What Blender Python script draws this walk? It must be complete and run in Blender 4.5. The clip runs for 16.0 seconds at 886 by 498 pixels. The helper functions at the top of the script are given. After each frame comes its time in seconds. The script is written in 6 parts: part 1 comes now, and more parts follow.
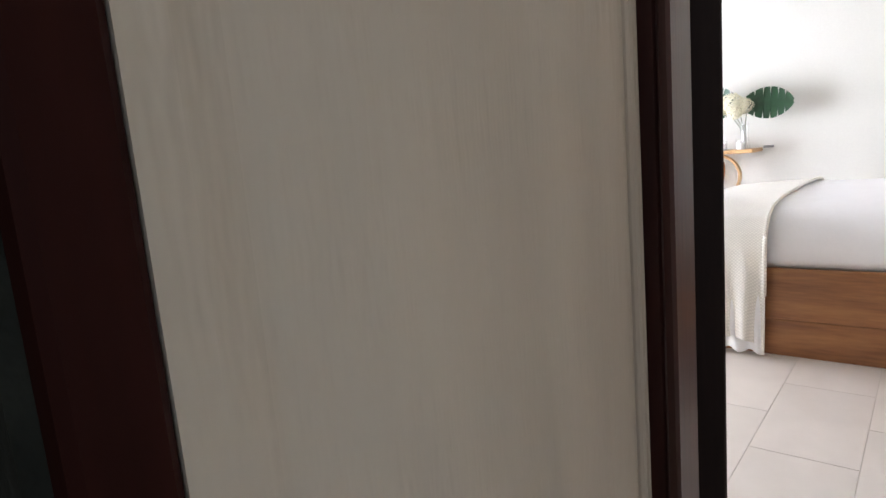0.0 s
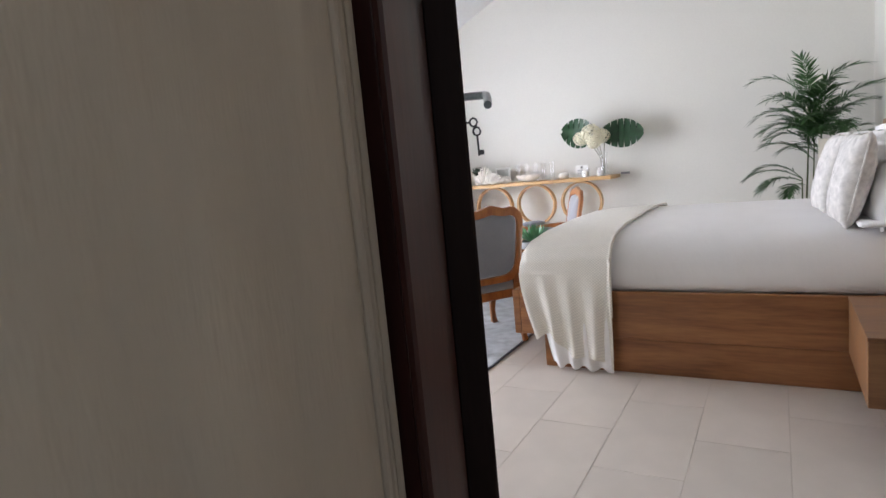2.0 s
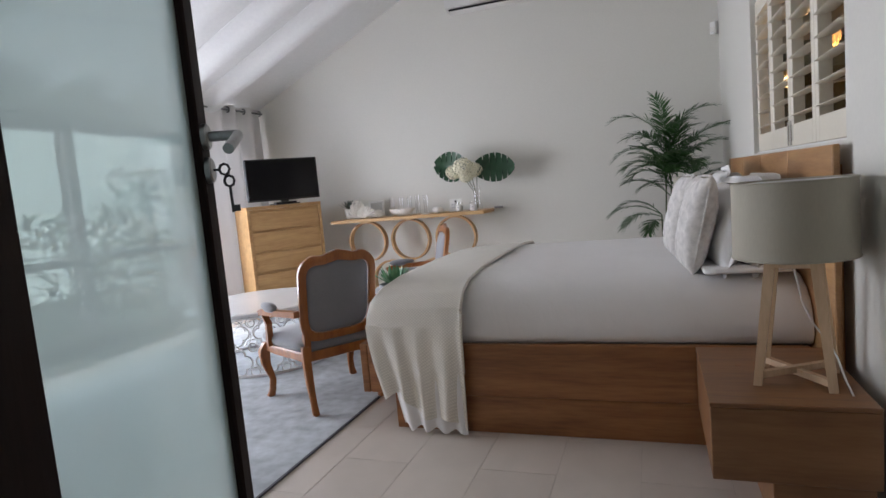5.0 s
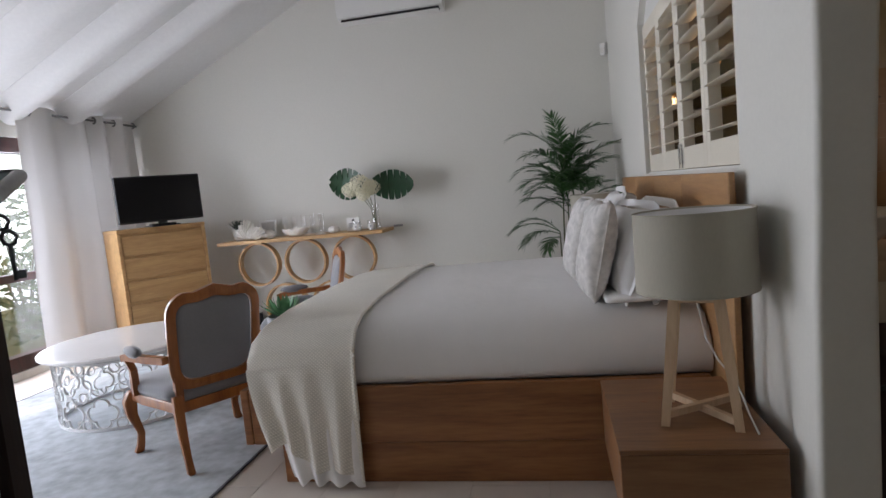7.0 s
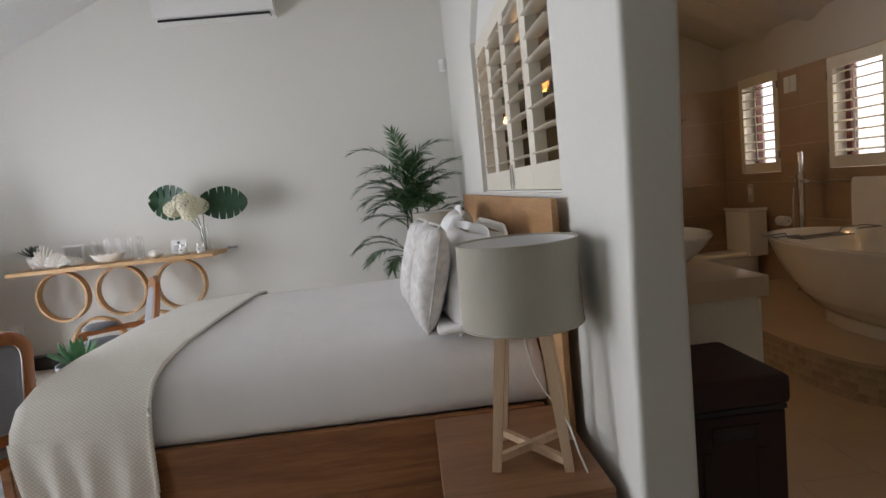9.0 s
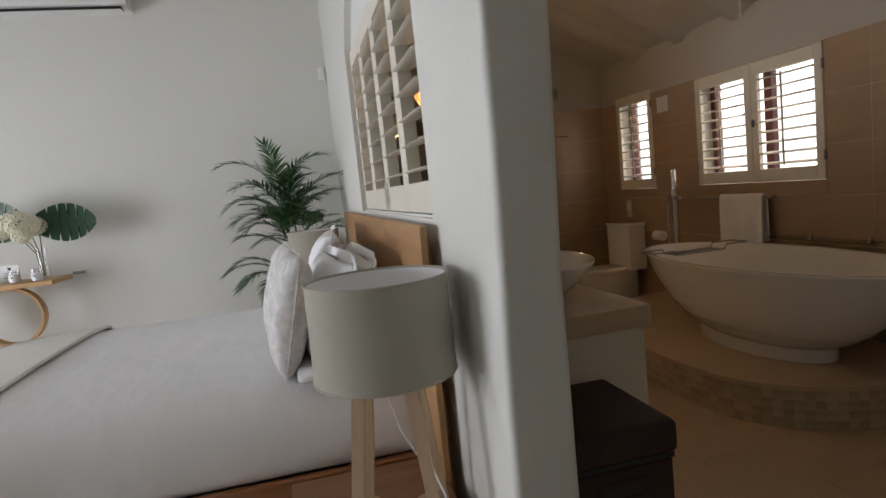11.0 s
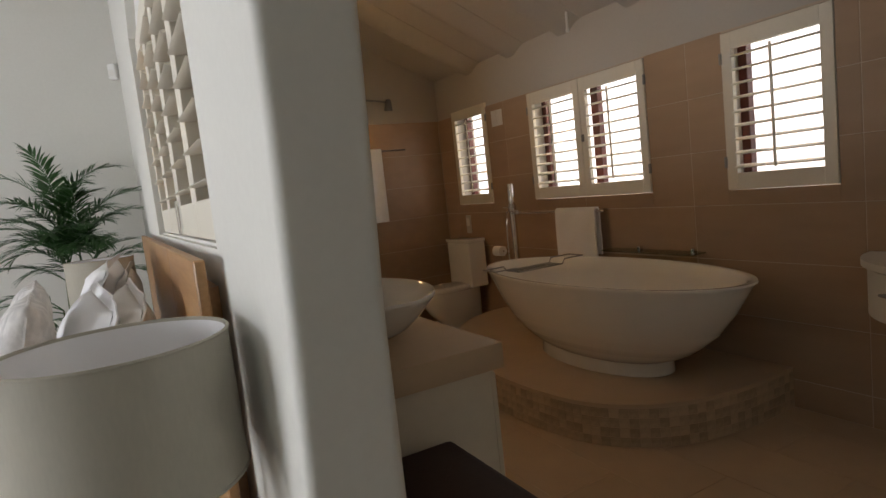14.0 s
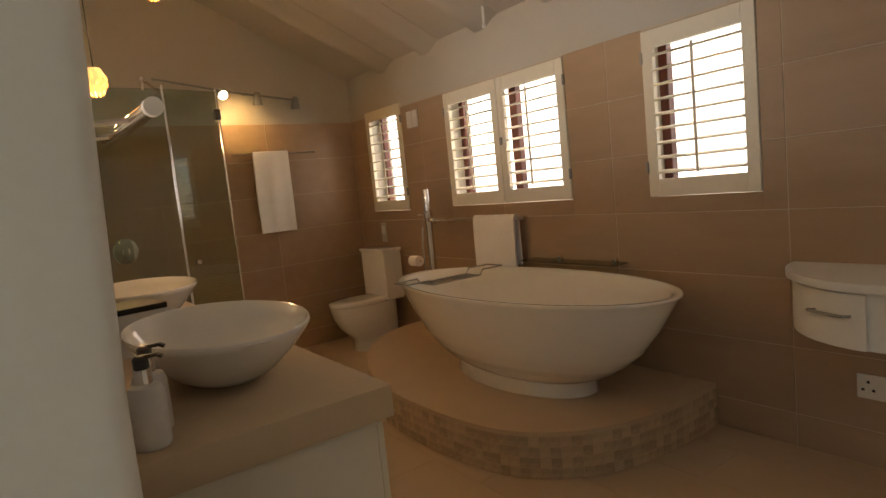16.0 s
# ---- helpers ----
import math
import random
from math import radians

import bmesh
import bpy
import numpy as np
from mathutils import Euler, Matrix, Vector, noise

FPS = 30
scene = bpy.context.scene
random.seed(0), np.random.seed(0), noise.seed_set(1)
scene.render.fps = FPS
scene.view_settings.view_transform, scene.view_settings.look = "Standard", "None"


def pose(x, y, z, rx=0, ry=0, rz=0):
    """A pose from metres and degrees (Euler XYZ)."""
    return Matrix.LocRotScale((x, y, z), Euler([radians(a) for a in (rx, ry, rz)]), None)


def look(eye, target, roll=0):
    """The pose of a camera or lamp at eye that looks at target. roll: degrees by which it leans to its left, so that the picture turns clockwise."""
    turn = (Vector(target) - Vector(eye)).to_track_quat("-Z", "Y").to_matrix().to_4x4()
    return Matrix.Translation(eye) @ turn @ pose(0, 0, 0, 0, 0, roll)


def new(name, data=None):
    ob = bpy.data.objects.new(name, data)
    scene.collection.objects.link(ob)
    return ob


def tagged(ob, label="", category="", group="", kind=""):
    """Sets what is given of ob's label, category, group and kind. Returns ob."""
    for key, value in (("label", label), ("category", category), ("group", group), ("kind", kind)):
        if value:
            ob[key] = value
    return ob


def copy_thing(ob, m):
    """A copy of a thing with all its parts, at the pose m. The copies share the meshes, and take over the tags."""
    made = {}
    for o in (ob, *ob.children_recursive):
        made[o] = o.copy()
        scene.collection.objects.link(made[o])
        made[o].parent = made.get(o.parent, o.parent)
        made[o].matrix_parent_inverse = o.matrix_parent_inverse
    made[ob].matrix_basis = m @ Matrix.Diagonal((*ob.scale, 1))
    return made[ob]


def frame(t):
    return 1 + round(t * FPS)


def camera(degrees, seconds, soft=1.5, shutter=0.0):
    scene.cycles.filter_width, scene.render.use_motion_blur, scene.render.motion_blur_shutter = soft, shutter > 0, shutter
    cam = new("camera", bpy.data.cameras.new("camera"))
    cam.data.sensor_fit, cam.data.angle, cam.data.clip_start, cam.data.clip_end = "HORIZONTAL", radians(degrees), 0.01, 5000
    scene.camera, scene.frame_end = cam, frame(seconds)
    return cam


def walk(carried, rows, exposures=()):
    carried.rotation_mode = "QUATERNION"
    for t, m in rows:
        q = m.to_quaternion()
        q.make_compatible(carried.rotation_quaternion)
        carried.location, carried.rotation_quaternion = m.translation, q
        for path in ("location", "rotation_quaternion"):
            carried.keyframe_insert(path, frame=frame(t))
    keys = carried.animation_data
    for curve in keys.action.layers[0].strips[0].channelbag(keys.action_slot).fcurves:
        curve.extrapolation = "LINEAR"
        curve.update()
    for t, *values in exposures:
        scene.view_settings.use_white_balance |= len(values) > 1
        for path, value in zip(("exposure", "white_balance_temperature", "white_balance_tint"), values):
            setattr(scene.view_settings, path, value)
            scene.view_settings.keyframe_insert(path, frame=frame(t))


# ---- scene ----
cam = camera(74.3, 16.0)
PATH = [
    (0, (0.350, 0.227, 1.099), (-0.931, 1.733, 0.794), -4.9),
    (0.5, (0.380, 0.216, 1.112), (-0.833, 1.779, 0.818), -5.0),
    (1, (0.414, 0.222, 1.122), (-0.726, 1.841, 0.839), -5.1),
    (1.5, (0.463, 0.284, 1.122), (-0.607, 1.953, 0.858), -5.6),
    (2, (0.5, 0.334, 1.149), (-0.496, 2.048, 0.886), -5.5),
    (2.5, (0.534, 0.392, 1.163), (-0.387, 2.148, 0.908), -5.6),
    (3, (0.567, 0.475, 1.157), (-0.278, 2.271, 0.914), -5.5),
    (3.5, (0.589, 0.561, 1.152), (-0.196, 2.386, 0.922), -5.4),
    (4, (0.63, 0.641, 1.16), (-0.12, 2.483, 0.941), -5.3),
    (6.3, (0.608, 0.928, 1.224), (0.092, 2.851, 1.031), -5.3),
    (6.5, (0.608, 0.958, 1.228), (0.132, 2.891, 1.034), -5.4),
    (7, (0.61, 1.006, 1.252), (0.243, 2.962, 1.055), -5.5),
    (7.5, (0.621, 1.038, 1.273), (0.379, 3.014, 1.074), -5.6),
    (8, (0.649, 1.084, 1.273), (0.518, 3.069, 1.073), -5.7),
    (8.5, (0.69, 1.147, 1.287), (0.669, 3.136, 1.085), -5.8),
    (9, (0.735, 1.234, 1.294), (0.846, 3.22, 1.086), -5.9),
    (11.5, (0.914, 1.548, 1.324), (1.452, 3.464, 1.123), -6.0),
    (12, (0.945, 1.622, 1.323), (1.574, 3.51, 1.124), -6.2),
    (12.5, (0.97, 1.686, 1.319), (1.69, 3.541, 1.118), -6.2),
    (13, (0.994, 1.751, 1.314), (1.798, 3.571, 1.112), -6.3),
    (13.5, (1.037, 1.782, 1.314), (1.915, 3.567, 1.11), -6.4),
    (14, (1.081, 1.835, 1.314), (2.035, 3.58, 1.106), -6.3),
    (14.5, (1.148, 1.879, 1.313), (2.164, 3.589, 1.102), -6.2),
    (15, (1.212, 1.945, 1.304), (2.294, 3.613, 1.093), -6.1),
    (15.5, (1.279, 2.005, 1.299), (2.412, 3.639, 1.087), -5.9),
    (16, (1.335, 2.061, 1.289), (2.502, 3.672, 1.079), -5.8),
]
walk(cam, [(t, look(eye, target, roll)) for t, eye, target, roll in PATH],
     [(0, 1.55, 6500, 18), (1.0, 1.12, 6500, 18), (2.0, 0.85, 6500, 18), (4, 0.38, 6500, 18), (6.5, -0.2, 6500, 18), (9, 0.16, 6650, 16), (11.5, 0.14, 6600, 15), (12.5, 0.20, 6700, 15), (14, 0.36, 6850, 15), (15, 0.68, 7150, 15), (16, 1.04, 7800, 15)])

# ---- light ----
world = bpy.data.worlds.new("sky")
scene.world = world
world.use_nodes = True
wn = world.node_tree
sky = wn.nodes.new("ShaderNodeTexSky")
sky.sky_type, sky.sun_disc = "NISHITA", False
sky.sun_elevation, sky.sun_rotation = radians(58), radians(250)
wn.links.new(sky.outputs[0], wn.nodes["Background"].inputs[0])
wn.nodes["Background"].inputs[1].default_value = 0.15


def area_lamp(name, eye, target, w, h, watts, color):
    lamp = bpy.data.lights.new(name, "AREA")
    lamp.shape, lamp.size, lamp.size_y, lamp.energy, lamp.color = "RECTANGLE", w, h, watts, color
    ob = new(name, lamp)
    ob.matrix_world = look(eye, target)
    return ob


sun_data = bpy.data.lights.new("sun", "SUN")
sun_data.energy, sun_data.angle, sun_data.color = 2.5, radians(0.5), (1.0, 0.95, 0.88)
new("sun", sun_data).matrix_world = look((-6, -2.2, 10.4), (0, 0, 0))
area_lamp("window_daylight", (-3.99, 4.45, 1.15), (0, 4.45, 1.0), 4.1, 1.8, 184, (0.83, 0.90, 1.0))
area_lamp("door_daylight", (0.585, 0.95, 1.15), (0.585, 3, 0.9), 0.86, 1.7, 0.18, (0.90, 0.95, 1.0))
# added fill lamp outside the door, brightens the plaster reveal
area_lamp("entrance_fill", (1.0, -0.6, 1.6), (0.4, 3, 1.2), 1.2, 1.2, 1.7, (0.95, 0.97, 1.0))
for wy, ww in ((6.37, 0.5), (4.92, 1.0), (3.54, 0.48)):
    area_lamp("bath_window_daylight", (4.8, wy, 2.4), (2.7, wy, 0.75), ww, 0.8, 6.6 * ww / 0.5, (1.0, 0.90, 0.78))

# ---- materials ----


def material(name, color, rough=0.5, metal=0.0, grain=40.0, vary=0.08, stain=1.5, bump=0.15, stretch=(1, 1, 1), coat=0.0, random_tint=0.0, sheen=0.0, through_light=0.0):
    """A surface with fine grain, broad stains and relief at real size."""
    m = bpy.data.materials.new(name)
    m.use_nodes = True
    nt = m.node_tree
    b = nt.nodes["Principled BSDF"]
    N, L = nt.nodes.new, nt.links.new
    co = N("ShaderNodeTexCoord")
    mp = N("ShaderNodeMapping")
    mp.inputs["Scale"].default_value = stretch
    L(co.outputs["Object"], mp.inputs[0])
    fine, broad = N("ShaderNodeTexNoise"), N("ShaderNodeTexNoise")
    fine.inputs["Scale"].default_value, fine.inputs["Detail"].default_value = grain, 5
    broad.inputs["Scale"].default_value, broad.inputs["Detail"].default_value = stain, 3
    L(mp.outputs[0], fine.inputs[0])
    L(mp.outputs[0], broad.inputs[0])
    mix = N("ShaderNodeMath")
    mix.operation = "ADD"
    L(fine.outputs[0], mix.inputs[0])
    L(broad.outputs[0], mix.inputs[1])
    total = mix.outputs[0]
    if random_tint:
        info = N("ShaderNodeObjectInfo")
        mul, add = N("ShaderNodeMath"), N("ShaderNodeMath")
        mul.operation, add.operation = "MULTIPLY_ADD", "ADD"
        mul.inputs[1].default_value, mul.inputs[2].default_value = random_tint, -random_tint / 2
        L(info.outputs["Random"], mul.inputs[0])
        L(mul.outputs[0], add.inputs[0])
        L(total, add.inputs[1])
        total = add.outputs[0]
    ramp = N("ShaderNodeMapRange")
    ramp.inputs[1].default_value, ramp.inputs[2].default_value = 0.6, 1.4
    L(total, ramp.inputs[0])
    col = N("ShaderNodeMix")
    col.data_type = "RGBA"
    col.inputs[6].default_value = (*[max(0.0, c * (1 - vary)) for c in color], 1)
    col.inputs[7].default_value = (*[min(1.0, c * (1 + vary)) for c in color], 1)
    L(ramp.outputs[0], col.inputs[0])
    L(col.outputs[2], b.inputs["Base Color"])
    rr = N("ShaderNodeMapRange")
    rr.inputs[3].default_value, rr.inputs[4].default_value = max(0.02, rough * 0.85), min(1.0, rough * 1.15)
    L(broad.outputs[0], rr.inputs[0])
    L(rr.outputs[0], b.inputs["Roughness"])
    b.inputs["Metallic"].default_value = metal
    b.inputs["Coat Weight"].default_value = coat
    b.inputs["Sheen Weight"].default_value = sheen
    if bump:
        bp = N("ShaderNodeBump")
        bp.inputs["Strength"].default_value, bp.inputs["Distance"].default_value = bump, min(0.01, 0.25 / grain)
        L(fine.outputs[0], bp.inputs["Height"])
        L(bp.outputs[0], b.inputs["Normal"])
    if through_light:
        tr, ms = N("ShaderNodeBsdfTranslucent"), N("ShaderNodeMixShader")
        L(col.outputs[2], tr.inputs[0])
        ms.inputs[0].default_value = through_light
        L(b.outputs[0], ms.inputs[1])
        L(tr.outputs[0], ms.inputs[2])
        L(ms.outputs[0], nt.nodes["Material Output"].inputs[0])
    return m


def wood(name, light, dark, rough=0.45, axis="X", scale=1.0, coat=0.0):
    """Boards with long grain along an axis."""
    m = bpy.data.materials.new(name)
    m.use_nodes = True
    nt = m.node_tree
    b = nt.nodes["Principled BSDF"]
    N, L = nt.nodes.new, nt.links.new
    co, mp = N("ShaderNodeTexCoord"), N("ShaderNodeMapping")
    k = {"X": (0.7, 7, 7), "Y": (7, 0.7, 7), "Z": (7, 7, 0.7)}[axis]
    mp.inputs["Scale"].default_value = [v * scale for v in k]
    info = N("ShaderNodeObjectInfo")
    off = N("ShaderNodeVectorMath")
    off.operation = "SCALE"
    off.inputs[0].default_value = (9, 5, 7)
    L(info.outputs["Random"], off.inputs["Scale"])
    L(off.outputs[0], mp.inputs["Location"])
    L(co.outputs["Object"], mp.inputs[0])
    rings, fibre = N("ShaderNodeTexNoise"), N("ShaderNodeTexNoise")
    rings.inputs["Scale"].default_value, rings.inputs["Detail"].default_value, rings.inputs["Distortion"].default_value = 1.1, 4, 1.6
    fibre.inputs["Scale"].default_value, fibre.inputs["Detail"].default_value = 14, 6
    L(mp.outputs[0], rings.inputs[0])
    L(mp.outputs[0], fibre.inputs[0])
    add = N("ShaderNodeMath")
    add.operation = "MULTIPLY_ADD"
    add.inputs[1].default_value = 0.45
    L(fibre.outputs[0], add.inputs[0])
    L(rings.outputs[0], add.inputs[2])
    ramp = N("ShaderNodeValToRGB")
    ramp.color_ramp.elements[0].position, ramp.color_ramp.elements[1].position = 0.48, 0.95
    ramp.color_ramp.elements[0].color, ramp.color_ramp.elements[1].color = (*dark, 1), (*light, 1)
    L(add.outputs[0], ramp.inputs[0])
    L(ramp.outputs[0], b.inputs["Base Color"])
    rr = N("ShaderNodeMapRange")
    rr.inputs[3].default_value, rr.inputs[4].default_value = rough * 0.8, min(1, rough * 1.25)
    L(rings.outputs[0], rr.inputs[0])
    L(rr.outputs[0], b.inputs["Roughness"])
    b.inputs["Coat Weight"].default_value = coat
    bp = N("ShaderNodeBump")
    bp.inputs["Strength"].default_value, bp.inputs["Distance"].default_value = 0.12, 0.004
    L(add.outputs[0], bp.inputs["Height"])
    L(bp.outputs[0], b.inputs["Normal"])
    return m


def glass(name, tint=(1, 1, 1), rough=0.0, milk=0.0):
    """Thin sheet glass: clear through, with a gloss that grows at grazing angles."""
    m = bpy.data.materials.new(name)
    m.use_nodes = True
    nt = m.node_tree
    N, L = nt.nodes.new, nt.links.new
    tr, gl, mx = N("ShaderNodeBsdfTransparent"), N("ShaderNodeBsdfGlossy"), N("ShaderNodeMixShader")
    lw, pw, fr = N("ShaderNodeLayerWeight"), N("ShaderNodeMath"), N("ShaderNodeMath")
    pw.operation, fr.operation = "POWER", "MULTIPLY_ADD"
    pw.inputs[1].default_value, fr.inputs[1].default_value, fr.inputs[2].default_value = 5.0, 0.9, 0.07
    L(lw.outputs["Facing"], pw.inputs[0])
    L(pw.outputs[0], fr.inputs[0])
    tr.inputs[0].default_value = (*tint, 1)
    gl.inputs["Roughness"].default_value = rough
    L(fr.outputs[0], mx.inputs[0])
    body = tr
    if milk:
        df, tl, m2, m3 = N("ShaderNodeBsdfDiffuse"), N("ShaderNodeBsdfTranslucent"), N("ShaderNodeMixShader"), N("ShaderNodeMixShader")
        df.inputs[0].default_value = tl.inputs[0].default_value = (0.76, 0.90, 0.90, 1)
        m3.inputs[0].default_value = 0.6
        L(df.outputs[0], m3.inputs[1])
        L(tl.outputs[0], m3.inputs[2])
        m2.inputs[0].default_value = milk
        L(tr.outputs[0], m2.inputs[1])
        L(m3.outputs[0], m2.inputs[2])
        body = m2
    L(body.outputs[0], mx.inputs[1])
    L(gl.outputs[0], mx.inputs[2])
    L(mx.outputs[0], nt.nodes["Material Output"].inputs[0])
    return m


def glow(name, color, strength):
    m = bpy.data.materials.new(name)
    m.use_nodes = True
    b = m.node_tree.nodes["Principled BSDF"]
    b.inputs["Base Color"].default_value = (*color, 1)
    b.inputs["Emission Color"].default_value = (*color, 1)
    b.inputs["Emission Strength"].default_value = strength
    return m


WALL = material("wall_paint", (0.72, 0.706, 0.65), 0.85, grain=60, vary=0.03, stain=0.8, bump=0.12)
CEIL = material("ceiling_paint", (0.80, 0.80, 0.79), 0.8, grain=30, vary=0.04, stain=1.2, bump=0.15)
# white bathroom walls and ceiling: the room's dimness is put into this darker colour
BATHPAINT_DIM = material("bathroom_paint_dimmed", (0.51, 0.475, 0.42), 0.85, grain=60, vary=0.03, stain=0.8, bump=0.12)
REVEAL = material("reveal_plaster", (0.535, 0.475, 0.385), 0.75, grain=5, vary=0.14, stain=1.6, bump=0.8, stretch=(1, 2.0, 0.45))
REVEAL.node_tree.nodes["Bump"].inputs["Distance"].default_value = 0.028
STONE = material("dark_stone", (0.020, 0.021, 0.017), 0.95, grain=25, vary=0.8, stain=9, bump=1.0)
STONE.node_tree.nodes["Principled BSDF"].inputs["Specular IOR Level"].default_value = 0.1
TILE = material("floor_tile", (0.63, 0.565, 0.505), 0.42, grain=6, vary=0.07, stain=1.1, bump=0.03, random_tint=0.25)
GROUT = material("grout", (0.575, 0.515, 0.455), 0.9, grain=90, vary=0.1)
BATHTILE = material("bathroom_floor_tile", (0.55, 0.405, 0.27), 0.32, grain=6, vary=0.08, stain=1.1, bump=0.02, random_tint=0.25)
WTILE = material("wall_tile", (0.40, 0.275, 0.18), 0.45, grain=9, vary=0.10, stain=1.6, bump=0.05, stretch=(1, 0.3, 1.6), random_tint=0.3)
WGROUT = material("wall_grout", (0.56, 0.46, 0.35), 0.9, grain=90, vary=0.1)
MOSAIC = material("mosaic_tile", (0.47, 0.355, 0.235), 0.45, grain=30, vary=0.22, stain=18, bump=0.05, random_tint=0.7)
MAHOGANY = wood("mahogany", (0.055, 0.013, 0.009), (0.02, 0.006, 0.005), 0.4, "Z", 1.2, coat=0.08)
DARKWOOD = wood("dark_door_wood", (0.022, 0.013, 0.011), (0.012, 0.007, 0.006), 0.6, "Z", 1.2)
DARKWOOD.node_tree.nodes["Principled BSDF"].inputs["Specular IOR Level"].default_value = 0.12
OUTERWOOD = wood("weathered_outer_frame", (0.032, 0.0085, 0.0065), (0.015, 0.004, 0.003), 0.55, "Z", 1.2)
OUTERWOOD.node_tree.nodes["Principled BSDF"].inputs["Specular IOR Level"].default_value = 0.06
REDWOOD = wood("red_window_wood", (0.13, 0.030, 0.018), (0.07, 0.016, 0.010), 0.4, "Z")
BEDWOOD = wood("bed_wood", (0.39, 0.165, 0.058), (0.19, 0.072, 0.024), 0.42, "X", 1.0, coat=0.15)
STANDWOOD = wood("nightstand_wood", (0.33, 0.16, 0.069), (0.18, 0.08, 0.033), 0.42, "X", 1.0, coat=0.1)
HEADWOOD = wood("headboard_wood", (0.50, 0.28, 0.12), (0.33, 0.16, 0.06), 0.42, "Y", 1.0, coat=0.1)
OAK = wood("pale_oak", (0.64, 0.40, 0.18), (0.44, 0.245, 0.095), 0.45, "X", 1.2)
LAMPWOOD = wood("pale_lamp_wood", (0.66, 0.48, 0.32), (0.52, 0.35, 0.21), 0.5, "Z", 1.5)
CHAIRWOOD = wood("cherry_wood", (0.40, 0.145, 0.035), (0.22, 0.065, 0.016), 0.32, "Z", 1.5, coat=0.3)
WHITEPAINT = material("white_wood_paint", (0.78, 0.77, 0.73), 0.45, grain=50, vary=0.03, stain=3, bump=0.05)
CERAMIC = material("white_ceramic", (0.80, 0.78, 0.73), 0.12, grain=8, vary=0.02, stain=2, bump=0.0, coat=0.6)
CHROME = material("chrome", (0.75, 0.75, 0.75), 0.12, metal=1.0, grain=80, vary=0.05, bump=0.0)
STEEL = material("brushed_steel", (0.30, 0.30, 0.30), 0.32, metal=1.0, grain=120, vary=0.15, bump=0.02)
BLACKPL = material("black_plastic", (0.012, 0.012, 0.013), 0.35, grain=120, vary=0.2, bump=0.05)
SCREEN = material("screen_glass", (0.006, 0.006, 0.007), 0.12, grain=3, vary=0.1, bump=0.0)
SCREEN.node_tree.nodes["Principled BSDF"].inputs["Specular IOR Level"].default_value = 0.2
WHITEPL = material("white_plastic", (0.78, 0.77, 0.74), 0.4, grain=80, vary=0.02, bump=0.03)
LINEN = material("white_linen", (0.85, 0.84, 0.84), 0.9, grain=9, vary=0.02, stain=4, bump=0.12)
BEDLINEN = material("bed_cover_cotton", (0.85, 0.84, 0.84), 0.9, grain=5, vary=0.02, stain=4, bump=0.45, stretch=(1.6, 1.0, 0.7))
BEDLINEN.node_tree.nodes["Bump"].inputs["Distance"].default_value = 0.018
THROW = material("cream_knit", (0.86, 0.825, 0.755), 0.95, grain=90, vary=0.05, stain=5, bump=0.0)


def knit_relief(m):
    """Slanting stitches crossing one another, with the shade between them also put into the colour."""
    nt = m.node_tree
    N, L = nt.nodes.new, nt.links.new
    co = N("ShaderNodeTexCoord")
    heights = []
    for sx in (1, -1):
        mp, wv = N("ShaderNodeMapping"), N("ShaderNodeTexWave")
        mp.inputs["Scale"].default_value = (sx, 1, 1)
        wv.bands_direction = "DIAGONAL"
        wv.inputs["Scale"].default_value, wv.inputs["Distortion"].default_value, wv.inputs["Detail"].default_value = 36, 0.8, 1
        L(co.outputs["Object"], mp.inputs[0])
        L(mp.outputs[0], wv.inputs[0])
        heights.append(wv.outputs["Fac"])
    mul, bp = N("ShaderNodeMath"), N("ShaderNodeBump")
    mul.operation = "MULTIPLY"
    L(heights[0], mul.inputs[0])
    L(heights[1], mul.inputs[1])
    bp.inputs["Strength"].default_value, bp.inputs["Distance"].default_value = 0.5, 0.002
    L(mul.outputs[0], bp.inputs["Height"])
    L(bp.outputs[0], nt.nodes["Principled BSDF"].inputs["Normal"])
    # shade in the stitch gaps, multiplied into the base colour
    gap_shade, tone = N("ShaderNodeMapRange"), N("ShaderNodeMix")
    gap_shade.inputs[2].default_value = 0.35
    L(mul.outputs[0], gap_shade.inputs[0])
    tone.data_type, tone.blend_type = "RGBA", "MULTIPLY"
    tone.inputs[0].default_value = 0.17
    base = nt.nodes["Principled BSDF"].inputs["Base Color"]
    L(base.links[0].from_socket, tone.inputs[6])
    L(gap_shade.outputs[0], tone.inputs[7])
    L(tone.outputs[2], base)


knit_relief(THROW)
GREYFAB = material("grey_velvet", (0.21, 0.215, 0.235), 0.85, grain=200, vary=0.12, stain=6, bump=0.2, sheen=0.5)
SHADE = material("lamp_shade_linen", (0.47, 0.44, 0.36), 0.9, grain=160, vary=0.05, stain=2, bump=0.05, stretch=(1, 1, 0.3), through_light=0.12)
RUG = material("washed_rug", (0.38, 0.415, 0.44), 0.95, grain=14, vary=0.42, stain=2.3, bump=0.4, sheen=0.2)
CURTAIN = material("white_curtain", (0.78, 0.765, 0.75), 0.9, grain=220, vary=0.03, stain=3, bump=0.03, through_light=0.04)
LEAF = material("palm_leaf", (0.045, 0.115, 0.035), 0.4, grain=30, vary=0.4, stain=6, bump=0.1, through_light=0.22)
MONSTERA = material("monstera_leaf", (0.014, 0.062, 0.024), 0.35, grain=20, vary=0.35, stain=8, bump=0.15)
STEMG = material("green_stem", (0.09, 0.11, 0.04), 0.6, grain=40, vary=0.3)
